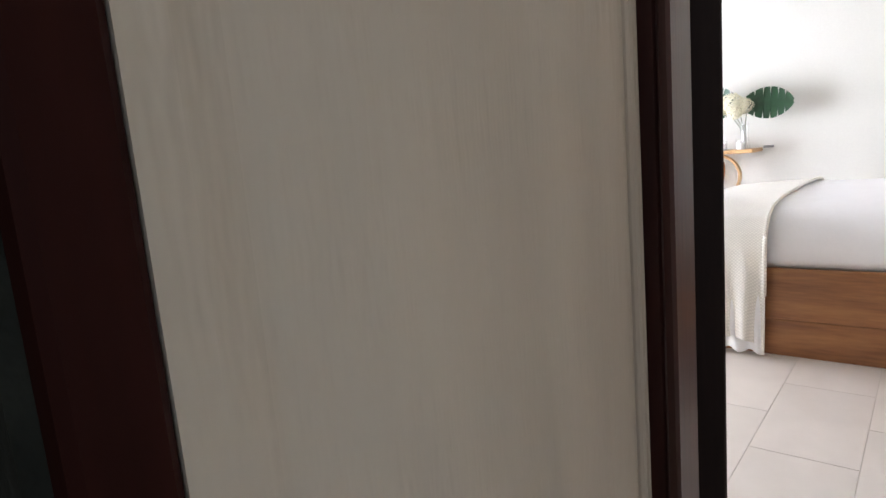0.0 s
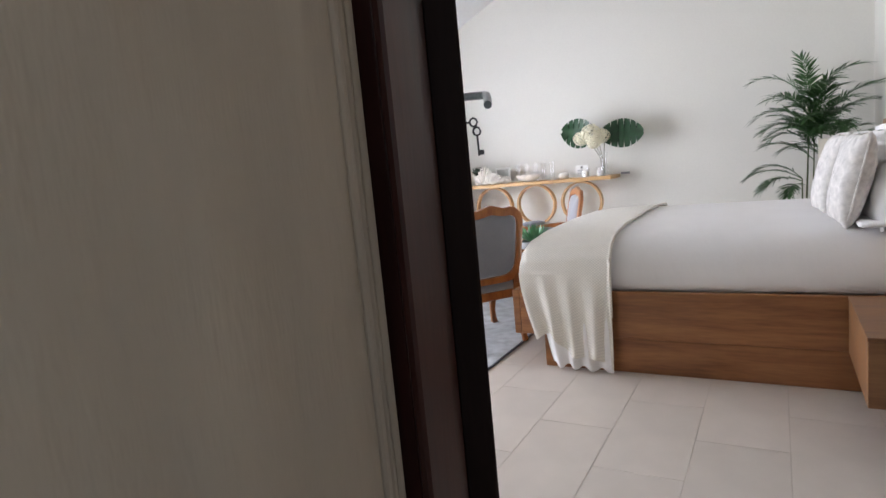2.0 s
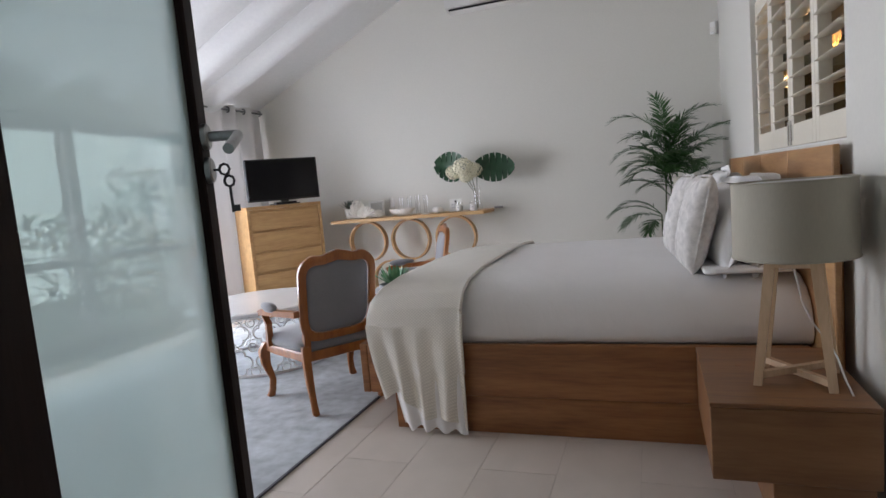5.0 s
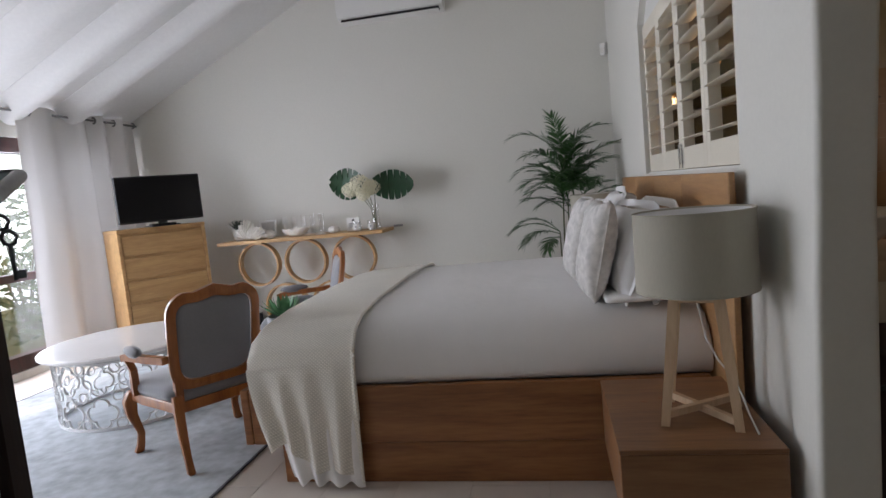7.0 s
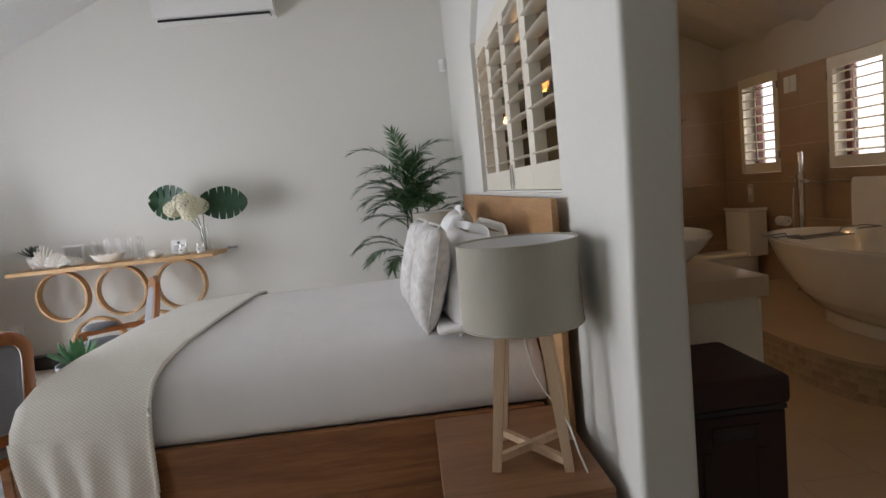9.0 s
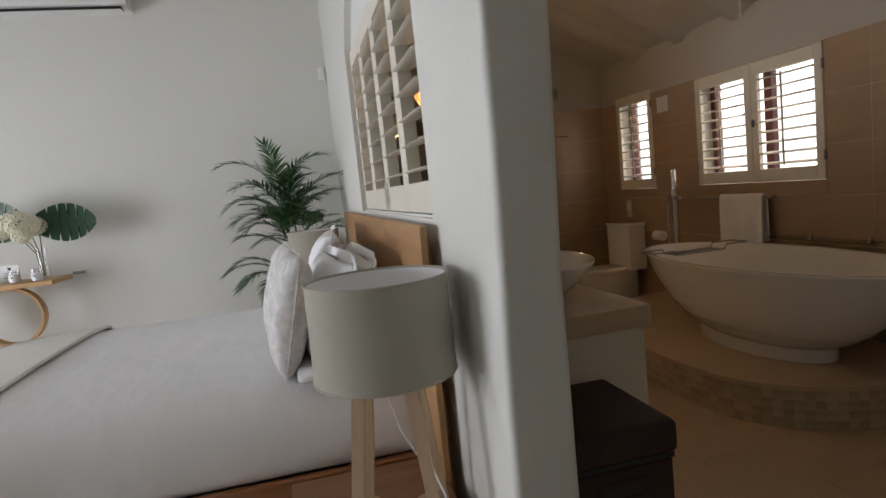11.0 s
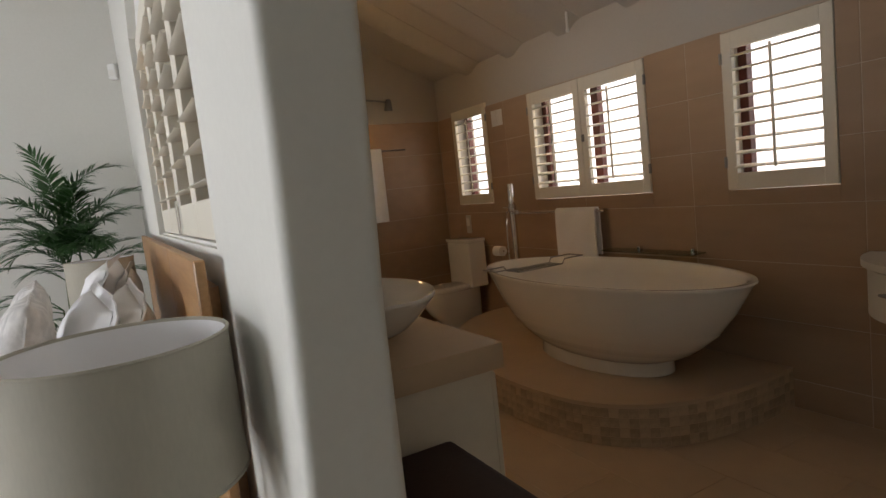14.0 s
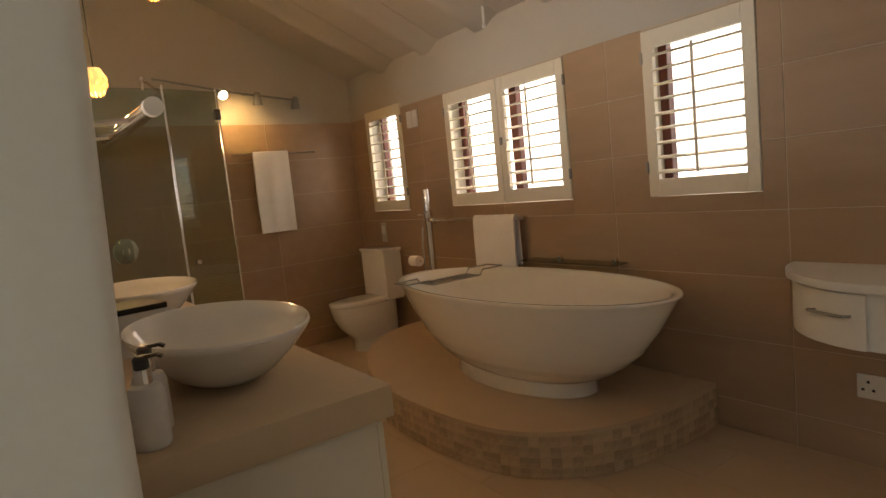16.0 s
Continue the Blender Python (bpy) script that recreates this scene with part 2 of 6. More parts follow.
PETAL = material("cream_petal", (0.86, 0.82, 0.64), 0.8, grain=50, vary=0.10, stain=12, bump=0.2, through_light=0.2)
POT = material("pale_pot", (0.56, 0.55, 0.52), 0.7, grain=40, vary=0.08, stain=4, bump=0.15)
GREYPOT = material("grey_pot", (0.30, 0.30, 0.31), 0.7, grain=60, vary=0.12, stain=5, bump=0.2)
SOIL = material("soil", (0.03, 0.022, 0.015), 1.0, grain=60, vary=0.4, bump=0.8)
SHELLMAT = material("white_shell", (0.78, 0.74, 0.68), 0.5, grain=30, vary=0.12, stain=9, bump=0.3)
TOWEL = material("white_towel", (0.86, 0.845, 0.83), 1.0, grain=120, vary=0.06, stain=6, bump=0.0)
BROWNBOX = material("dark_brown_leather", (0.030, 0.0105, 0.007), 0.7, grain=90, vary=0.25, stain=5, bump=0.3)
COUNTER = material("beige_stone_counter", (0.56, 0.42, 0.27), 0.42, grain=20, vary=0.05, stain=3, bump=0.02, coat=0.2)
CREAMPAINT = material("cream_cabinet_paint", (0.74, 0.68, 0.545), 0.4, grain=40, vary=0.03, stain=3, bump=0.03)
GLASS = glass("clear_glass")
SHOWERGLASS = glass("shower_glass", (0.74, 0.78, 0.70))
DOORGLASS = glass("door_glass", (0.84, 0.93, 0.93), 0.02, 0.6)
GRASS = material("garden_ground", (0.10, 0.12, 0.05), 1.0, grain=12, vary=0.5, stain=0.8, bump=0.6)
HEDGE = material("garden_leaf", (0.12, 0.17, 0.08), 0.6, grain=8, vary=0.5, stain=2, bump=0.2, through_light=0.5)
TABLEWHITE = material("white_lacquer", (0.80, 0.80, 0.80), 0.22, grain=30, vary=0.02, stain=2, bump=0.0, coat=0.3)

# ---- mesh helpers ----


def finish(name, bm, mat, smooth=0.0):
    me = bpy.data.meshes.new(name)
    bmesh.ops.recalc_face_normals(bm, faces=bm.faces)
    bm.to_mesh(me)
    bm.free()
    for m in mat if isinstance(mat, (list, tuple)) else (mat,):
        me.materials.append(m)
    if smooth:
        me.polygons.foreach_set("use_smooth", [True] * len(me.polygons))
        me.set_sharp_from_angle(angle=radians(smooth))
    return me


def part(name, bm, mat, parent=None, label="", smooth=35.0):
    ob = new(name, finish(name, bm, mat, smooth))
    if parent:
        ob.parent = parent
    return tagged(ob, label) if label else ob


def thing(name, x, y, z, rz, label, category, group=""):
    ob = new(name)
    ob.matrix_basis = pose(x, y, z, 0, 0, rz)
    ob.empty_display_size = 0.1
    return tagged(ob, label, category, group)


def add_box(bm, x0, x1, y0, y1, z0, z1, bevel=0.0, seg=1, m=None):
    vs = bmesh.ops.create_cube(bm, size=1.0)["verts"]
    for v in vs:
        v.co = Vector(((x0 + x1) / 2 + v.co.x * (x1 - x0), (y0 + y1) / 2 + v.co.y * (y1 - y0), (z0 + z1) / 2 + v.co.z * (z1 - z0)))
        if m:
            v.co = m @ v.co
    if bevel:
        es = list({e for v in vs for e in v.link_edges})
        bmesh.ops.bevel(bm, geom=es, offset=bevel, segments=seg, affect="EDGES", profile=0.6)
    return bm


def box(x0, x1, y0, y1, z0, z1, bevel=0.0, seg=1):
    return add_box(bmesh.new(), x0, x1, y0, y1, z0, z1, bevel, seg)


def add_loops(bm, rings, close_ends=True, cyclic=True):
    """A skin over rings of points of the same count."""
    rows = [[bm.verts.new(p) for p in ring] for ring in rings]
    n = len(rows[0])
    for a, b in zip(rows, rows[1:]):
        for i in range(n if cyclic else n - 1):
            j = (i + 1) % n
            bm.faces.new((a[i], a[j], b[j], b[i]))
    if close_ends and cyclic:
        bm.faces.new(rows[0][::-1])
        bm.faces.new(rows[-1])
    return bm


def thicken(bm, t):
    """Give a sheet real thickness."""
    bm.normal_update()
    bmesh.ops.solidify(bm, geom=bm.faces[:], thickness=t)


def lathe(bm, profile, n=32, cx=0.0, cy=0.0, sx=1.0, sy=1.0, close=True):
    """Profile of (radius, z) turned round the z axis."""
    return add_loops(bm, [[(cx + r * sx * math.cos(2 * math.pi * i / n), cy + r * sy * math.sin(2 * math.pi * i / n), z) for i in range(n)] for r, z in profile], close)


def tube(bm, pts, r, n=8, r_end=None):
    """A round bar along points."""
    pts = [Vector(p) for p in pts]
    rings = []
    for i, p in enumerate(pts):
        d = (pts[min(i + 1, len(pts) - 1)] - pts[max(i - 1, 0)]).normalized()
        up = Vector((0, 0, 1)) if abs(d.z) < 0.95 else Vector((1, 0, 0))
        s = d.cross(up).normalized()
        u = s.cross(d)
        k = r if r_end is None else r + (r_end - r) * i / max(1, len(pts) - 1)
        rings.append([p + k * (math.cos(2 * math.pi * j / n) * s + math.sin(2 * math.pi * j / n) * u) for j in range(n)])
    return add_loops(bm, rings)


def bar(bm, pts, w, h, up=(0, 0, 1)):
    """A rectangular bar along points; w across, h along up."""
    pts = [Vector(p) for p in pts]
    rings = []
    for i, p in enumerate(pts):
        d = (pts[min(i + 1, len(pts) - 1)] - pts[max(i - 1, 0)]).normalized()
        s = d.cross(Vector(up)).normalized()
        u = s.cross(d)
        rings.append([p + s * a * w / 2 + u * b * h / 2 for a, b in ((-1, -1), (1, -1), (1, 1), (-1, 1))])
    return add_loops(bm, rings)


def prism(bm, outline, z0, z1):
    return add_loops(bm, [[(x, y, z0) for x, y in outline], [(x, y, z1) for x, y in outline]])


def structure(name, bm, mat, label="", smooth=0.0):
    return tagged(new(name, finish(name, bm, mat, smooth)), label, kind="structure")


def holed_wall(bm, axis, a0, a1, lo, hi, z0, z1, holes):
    """A wall slab: axis 'x' lies from a0 to a1 in x and runs along y from lo to hi; holes: (from, to, bottom, top)."""
    cuts = sorted({lo, hi, *[h[0] for h in holes], *[h[1] for h in holes]})
    for u0, u1 in zip(cuts, cuts[1:]):
        mid, spans, z = (u0 + u1) / 2, [], z0
        for h in sorted((h for h in holes if h[0] < mid < h[1]), key=lambda h: h[2]):
            spans.append((z, h[2]))
            z = h[3]
        spans.append((z, z1))
        for s0, s1 in spans:
            if s1 - s0 > 0.001:
                if axis == "x":
                    add_box(bm, a0, a1, u0, u1, s0, s1)
                else:
                    add_box(bm, u0, u1, a0, a1, s0, s1)
    bmesh.ops.remove_doubles(bm, verts=bm.verts, dist=0.0005)
    seen = {}
    for f in list(bm.faces):
        seen.setdefault(tuple(round(c, 3) for c in f.calc_center_median()), []).append(f)
    bmesh.ops.delete(bm, geom=[f for fs in seen.values() if len(fs) > 1 for f in fs], context="FACES")
    return bm


# ---- the large structure ----
XL, YF, XH0, XH1, XW = -3.9, 6.88, 1.26, 1.405, 3.98
RIDGE, SLOPE = 0.085, 0.467


def roof_z(x):
    return 4.16 - SLOPE * abs(x - RIDGE)


def gable(bm, x0, x1, y0, y1, z0=0.0):
    """A wall across the house, cut off under the roof."""
    xs = [x0] + ([RIDGE] if x0 < RIDGE < x1 else []) + [x1]
    out = [(x0, z0)] + [(x1, z0)] + [(x, roof_z(x) + 0.05) for x in reversed(xs)]
    return add_loops(bm, [[(x, y0, z) for x, z in out], [(x, y1, z) for x, z in out]])


floor = structure("floor", box(-4.1, 4.2, 0.9, 7.1, -0.2, -0.002), GROUT, "beige porcelain floor tiles with thin grey joints")
ground = structure("ground", box(-60, 60, -60, 60, -0.6, -0.25), GRASS, "garden ground with sparse green growth", 0)
terrace = structure("pavement", box(-2.5, 3.5, -2.5, 0.9, -0.25, -0.004), STONE, "dark stone terrace before the entrance door")
structure("wall_far", gable(bmesh.new(), -4.1, 1.39, YF, 7.1), WALL, "off-white painted gable wall of the bedroom")
bath_end = structure("wall_bath_end", gable(bmesh.new(), 1.392, 4.2, 6.95, 7.1), BATHPAINT_DIM, "gable wall of the bathroom in dimmed white paint, tiled below")
# the opening's near end is unseen, widened to let more light onto the bed
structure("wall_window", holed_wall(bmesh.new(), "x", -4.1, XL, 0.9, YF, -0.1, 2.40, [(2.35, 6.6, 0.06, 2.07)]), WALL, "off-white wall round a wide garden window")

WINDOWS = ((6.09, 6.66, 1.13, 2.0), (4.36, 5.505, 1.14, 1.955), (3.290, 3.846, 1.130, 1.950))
bath_wall = structure("wall_bath_window", holed_wall(bmesh.new(), "x", XW, 4.2, 0.9, 6.95, -0.1, 2.40, WINDOWS), BATHPAINT_DIM, "bathroom wall in dimmed white paint with three shuttered windows, tiled below")

# entrance wall: thick, with a splayed plaster reveal
bm = prism(bmesh.new(), [(-4.1, 0.29), (0.201, 0.29), (0.197, 0.306), (0.190, 0.325), (0.183, 0.38), (0.089, 0.888), (-4.1, 0.888)], -0.1, 2.4)
structure("wall_entrance", bm, REVEAL, "thick beige plastered wall with brushed reveal at the entrance")
bm = prism(bmesh.new(), [(1.00, 0.29), (4.2, 0.29), (4.2, 0.888), (1.09, 0.888)], -0.1, 2.4)
structure("wall_entrance_side", bm, REVEAL, "thick beige plastered wall beside the entrance")
structure("wall_entrance_outer", box(-4.1, 0.1855, 0.258, 0.288, -0.1, 2.4), STONE, "rough dark stone facing on the outside wall")
bm = gable(bmesh.new(), -4.1, 4.2, 0.29, 0.888, 2.12)
structure("wall_entrance_lintel", bm, WALL, "white plaster gable above the entrance")
bm = bmesh.new()
add_box(bm, 0.186, 0.2035, 0.2635, 0.289, 0, 2.12, 0.003)
add_box(bm, 0.99, 1.2, 0.253, 0.289, 0, 2.12, 0.004)
add_box(bm, 0.2035, 0.99, 0.2635, 0.289, 2.05, 2.12, 0.004)
structure("trim_outer_frame", bm, OUTERWOOD, "dark mahogany outer door surround")
bm = bmesh.new()
add_box(bm, 0.0, 0.112, 0.900, 1.014, 0, 2.12, 0.006)
add_box(bm, 0.112, 0.128, 0.890, 0.965, 0, 2.12, 0.004)
add_box(bm, 0.0, 0.0925, 1.0142, 1.034, 0, 2.12)
add_box(bm, 1.05, 1.16, 0.900, 1.014, 0, 2.12, 0.006)
add_box(bm, 0.112, 1.05, 0.900, 1.014, 2.04, 2.12, 0.006)
structure("trim_door_frame", bm, MAHOGANY, "glossy dark mahogany door frame")
bm = bmesh.new()
for k, (w, d) in enumerate(((0.012, 0.014), (0.008, 0.011), (0.012, 0.010))):
    y0 = 0.835 + k * 0.018
    xx = 0.200 - (y0 - 0.29) * 0.1856
    add_box(bm, xx - 0.02, xx + d * 0.45, y0, y0 + w, 0, 2.12, 0.003)
structure("trim_plaster_bead", bm, REVEAL, "ribbed plaster bead beside the door frame")

# unseen roof and walls, added only to block sky light before the entrance
structure("ceiling_sky_block", box(-4.2, 4.3, -3.2, 0.285, 2.45, 2.6), STONE, "unseen dark roof added to keep sky light off the entrance")
structure("wall_side_sky_block", box(-4.3, -4.2, -3.2, 0.25, -0.25, 2.6), STONE, "unseen dark side wall added to keep sky light off the entrance")
structure("wall_back_sky_block", box(-4.2, 4.3, -3.3, -3.2, -0.25, 2.6), STONE, "unseen dark back wall added to keep sky light off the entrance")

# headboard wall: hand-plastered rounded end, and an arched opening for the shutters
HB_HOLE = (3.17, 5.11, 1.235, 2.66)
bm = holed_wall(bmesh.new(), "x", XH0, XH1, 2.80, YF, 0, 4.2, [HB_HOLE])
wall_head = structure("wall_headboard", bm, WALL, "off-white painted wall behind the headboard with an arched shuttered opening")
arch = [(3.17 + 1.94 * k / 24, 2.20 + 0.40 * (1 - (2 * k / 24 - 1) ** 2)) for k in range(25)]
arch += [(5.11, 2.66), (3.17, 2.66)]
bm = add_loops(bmesh.new(), [[(x, y, z) for y, z in arch] for x in (XH0, XH1)])
structure("wall_shutter_arch", bm, WALL, "off-white plaster arch above the shutters")
structure("trim_shutter_board", box(1.30, 1.335, 3.171, 5.109, 2.172, 2.6), WHITEPAINT, "flat white board filling the arch above the shutters")
rings = []
for z, xl, xr in ((0, 1.236, 1.386), (0.45, 1.239, 1.388), (0.9, 1.244, 1.389), (1.15, 1.252, 1.390), (1.4, 1.258, 1.399), (1.7, 1.26, 1.409), (4.2, 1.26, 1.412)):
    arcs = [[(cx + 0.016 * math.cos(radians(a0 + 15 * k)), 2.594 + 0.016 * math.sin(radians(a0 + 15 * k)), z) for k in range(7)] for cx, a0 in ((xl + 0.016, 180), (xr - 0.016, 270))]
    rings.append([(xl, 2.599, z), *arcs[0], (xl + 0.021, 2.578, z), (xr - 0.021, 2.578, z), *arcs[1], (xr, 2.599, z), (XH1, 2.80, z), (XH0, 2.80, z)])
structure("wall_headboard_end", add_loops(bmesh.new(), rings), WALL, "rounded plaster end of the dividing wall", 40)

# ceilings with painted rafters
for side, x0, x1 in ((-1, -4.15, RIDGE), (1, RIDGE, 4.25)):
    bm = bmesh.new()
    ring = [(x, z) for x, z in ((x0, roof_z(x0)), (x1, roof_z(x1)), (x1, roof_z(x1) + 0.12), (x0, roof_z(x0) + 0.12))]
    add_loops(bm, [[(x, 0.0, z) for x, z in ring], [(x, 7.2, z) for x, z in ring]])
    structure("ceiling_bedroom" if side < 0 else "ceiling_bathroom", bm, CEIL if side < 0 else BATHPAINT_DIM, "sloping white painted ceiling")
    for k in range(10):
        y = 5.945 - k * 0.60 if side < 0 else 6.27 - k * 0.63
        bm = bmesh.new()
        xa, xb = (XL, RIDGE) if side < 0 else (RIDGE, XW)
        if side < 0:
            xa += 0.002
        if side > 0:
            prof = [(-0.12, 0.02), (-0.12, -0.003), (-0.07, -0.014), (-0.03, -0.036), (0.01, -0.056), (0.05, -0.062), (0.11, -0.060), (0.14, -0.040), (0.16, -0.012), (0.18, 0.02)]
        else:
            prof = [(-0.13, 0.02), (-0.13, -0.004), (-0.075, -0.028), (-0.02, -0.075), (0.02, -0.112), (0.055, -0.128), (0.125, -0.130), (0.13, -0.125), (0.13, 0.02)]
        add_loops(bm, [[(x, y - 0.015 + py, roof_z(x) + pz) for py, pz in prof] for x in (xa, xb)])
        structure("trim_rafter", bm, CEIL if side < 0 else BATHPAINT_DIM, "white painted roof rafter", 40)

# ---- entrance door ----


def rounded_rect(ax, ay, r, n=8):
    pts = []
    for sx, sy, a0 in ((1, 1, 0), (-1, 1, 90), (-1, -1, 180), (1, -1, 270)):
        pts += [(sx * (ax - r) + r * math.cos(radians(a0 + 90 * k / n)), sy * (ay - r) + r * math.sin(radians(a0 + 90 * k / n))) for k in range(n + 1)]
    return pts


# leaf frame: local x runs from the hinge to the lock, y points into the room
turn_door = math.degrees(math.atan2(0.676, -0.357))
door = tagged(new("door_1"), "open glazed entrance door in dark stained wood with keys in the lock", "door", kind="structure")
door.matrix_basis = pose(0.142, 1.044, 0.0, 0, 0, turn_door)
T = 0.046
part("stile", box(0, 0.09, 0, T, 0.01, 2.03, 0.004), DARKWOOD, door)
part("stile", box(0.75, 0.82, 0, T, 0.01, 2.03, 0.004), DARKWOOD, door)
part("rail", box(0.09, 0.75, 0, T, 0.01, 0.22, 0.004), DARKWOOD, door)
part("rail", box(0.09, 0.75, 0, T, 1.93, 2.03, 0.004), DARKWOOD, door)
pane = part("pane", box(0.088, 0.752, 0.016, 0.022, 0.215, 1.935), DOORGLASS, door, "pale greenish frosted glass pane")
pane.visible_shadow = False
handle = bmesh.new()
for zz in (1.335, 1.268):
    ring = [[(0.778 + r * math.cos(2 * math.pi * i / 24), yy, zz + r * math.sin(2 * math.pi * i / 24)) for i in range(24)] for r, yy in ((0.026, 0.0), (0.026, -0.009), (0.022, -0.012))]
    add_loops(handle, ring)
tube(handle, [(0.778, -0.01, 1.335), (0.778, -0.055, 1.335), (0.772, -0.068, 1.334), (0.75, -0.072, 1.330), (0.70, -0.071, 1.312), (0.665, -0.068, 1.298)], 0.0105, 12)
part("handle", handle, STEEL, door, "brushed steel lever handle with round roses")
keys = bmesh.new()
bar(keys, [(0.778, -0.01, 1.268), (0.778, -0.022, 1.268)], 0.005, 0.005)
for dy, zz in ((-0.033, 1.268), (-0.040, 1.244)):
    tube(keys, [(0.778, dy + 0.010 * math.cos(k * math.pi / 4), zz + 0.011 * math.sin(k * math.pi / 4)) for k in range(9)], 0.0030, 6)
bar(keys, [(0.778, -0.040, 1.234), (0.778, -0.041, 1.180)], 0.005, 0.005, (1, 0, 0))
add_box(keys, 0.776, 0.780, -0.055, -0.041, 1.182, 1.195)
part("key", keys, BLACKPL, door, "dark old keys hanging from the lock")
for zz in (0.3, 1.75):
    hg = bmesh.new()
    tube(hg, [(-0.006, 0.006, zz), (-0.006, 0.006, zz + 0.1)], 0.007, 10)
    part("hinge", hg, STEEL, door)

# ---- garden window ----
win = tagged(new("window_1"), "mahogany-framed garden window behind curtains, widened out of view for more light", "window", kind="structure")
# unseen below about y 5: that stretch is added to light the throw
WY0, WY1, WZ0, WZ1 = 2.35, 6.6, 0.06, 2.07
fr = bmesh.new()
add_box(fr, -4.05, -3.93, WY0, WY1, WZ1 - 0.13, WZ1, 0.004)
add_box(fr, -4.05, -3.93, WY0, WY1, WZ0, WZ0 + 0.13, 0.004)
for y in (WY0, 4.35, 5.72, WY1 - 0.09):
    add_box(fr, -4.05, -3.93, y, y + 0.09, WZ0 + 0.13, WZ1 - 0.13, 0.004)
for a, b in ((WY0 + 0.09, 4.35), (4.44, 5.72), (5.81, WY1 - 0.09)):
    add_box(fr, -4.03, -3.95, a, b, 0.82, 0.89, 0.003)
part("window_frame", fr, MAHOGANY, win)
for a, b in ((WY0 + 0.09, 4.35), (4.44, 5.72), (5.81, WY1 - 0.09)):
    for z0, z1 in ((WZ0 + 0.13, 0.82), (0.89, WZ1 - 0.13)):
        p = part("pane", box(-3.995, -3.989, a, b, z0, z1), GLASS, win)
        p.visible_shadow = False

rod = thing("curtain_rod", -3.78, 5.2, 2.275, 0, "brushed steel curtain rod along the window wall", "curtain rod")
bm = tube(bmesh.new(), [(0, -2.4, 0), (0, 1.66, 0)], 0.011, 12)
part("pole", bm, STEEL, rod)
for y in (-2.2, 1.62):
    b = bmesh.new()
    tube(b, [(0, y, 0), (-0.115, y, 0)], 0.008, 8)
    part("bracket", b, STEEL, rod)


FOLDS = ((5.40, -0.25), (5.49, 0), (6.02, 1), (6.24, 2), (6.51, 3), (6.80, 4))


def curtain_sheet(z0, z1, depth, seed):
    bm = bmesh.new()
    n, rows = 24, 16
    cols = []
    for (ya, pa), (yb, pb) in zip(FOLDS, FOLDS[1:]):
        cols += [(ya + (yb - ya) * i / n, pa + (pb - pa) * i / n) for i in range(n)]
    cols.append(FOLDS[-1])
    grid = []
    for j in range(rows + 1):
        v = j / rows
        line = []
        for y, ph in cols:
            wob = 0.10 * noise.noise(Vector((ph * 0.9 + seed, v * 1.4, 0)))
            a = 2 * math.pi * (ph + wob * (1 - v))
            d = depth * (0.8 + 0.5 * (1 - v)) * math.sin(a) + 0.012 * (1 - v) * math.sin(2.3 * a + seed)
            line.append(bm.verts.new((d + 0.01 * noise.noise(Vector((y * 4, v * 3, seed))), y + 0.02 * math.sin(2 * a) * (1 - v) - 0.04 * (1 - v) ** 1.5, z0 + (z1 - z0) * v)))
        grid.append(line)
    for a, b in zip(grid, grid[1:]):
        for i in range(len(cols) - 1):
            bm.faces.new((a[i], a[i + 1], b[i + 1], b[i]))
    return bm


cur = thing("curtain", -3.78, 0, 0, 0, "floor-length white eyelet curtain gathered at the window", "curtain")
part("cloth", curtain_sheet(0.015, 2.325, 0.055, 2.0), CURTAIN, cur, smooth=80)
for y, ph in FOLDS[1:]:
    e = bmesh.new()
    ring = [[(r * math.cos(2 * math.pi * i / 20), y + s, 2.275 + r * math.sin(2 * math.pi * i / 20)) for i in range(20)] for r, s in ((0.036, -0.004), (0.036, 0.004), (0.022, 0.006), (0.022, -0.006), (0.036, -0.004))]
    add_loops(e, ring, close_ends=False)
    part("eyelet", e, STEEL, cur)

# ---- bed ----
bed = thing("bed", 0, 0, 0, 0, "king-size bed with plain oiled wooden base and made-up white bedding", "bed")
part("rail", box(-0.83, -0.79, 3.362, 5.36, 0.185, 0.44, 0.004), BEDWOOD, bed)
part("side_board", box(-0.788, 1.18, 3.362, 3.395, 0.185, 0.44, 0.004), BEDWOOD, bed, "broad oiled wooden side board")
part("side_board", box(-0.788, 1.18, 5.327, 5.36, 0.185, 0.44, 0.004), BEDWOOD, bed)
part("plinth", box(-0.66, 1.18, 3.376, 5.345, 0.0, 0.183, 0.003), BEDWOOD, bed, "lower wooden plinth board")
part("slats", box(-0.785, 1.178, 3.397, 5.325, 0.30, 0.40), BEDWOOD, bed)


bm = bmesh.new()
rings = []
for (z, inset, r) in ((0.430, 0.03, 0.10), (0.445, 0.005, 0.11), (0.48, -0.012, 0.12), (0.53, -0.010, 0.13), (0.58, 0.0, 0.14), (0.625, 0.018, 0.15), (0.662, 0.048, 0.16), (0.690, 0.09, 0.17), (0.710, 0.15, 0.17), (0.724, 0.26, 0.15), (0.734, 0.42, 0.12), (0.738, 0.62, 0.08), (0.740, 0.85, 0.04)):
    ring = []
    for px, py in rounded_rect(1.03 - inset, 0.965 - inset, r, 16):
        v = Vector((px * 3, py * 3, z * 4))
        w = 0.010 * noise.noise(v * 0.8) + 0.004 * noise.noise(v * 3.1)
        ring.append((min(0.264 + px * (1 + w), 1.196), 4.36 + py * (1 + w), z + w * 0.9))
    rings.append(ring)
add_loops(bm, rings)
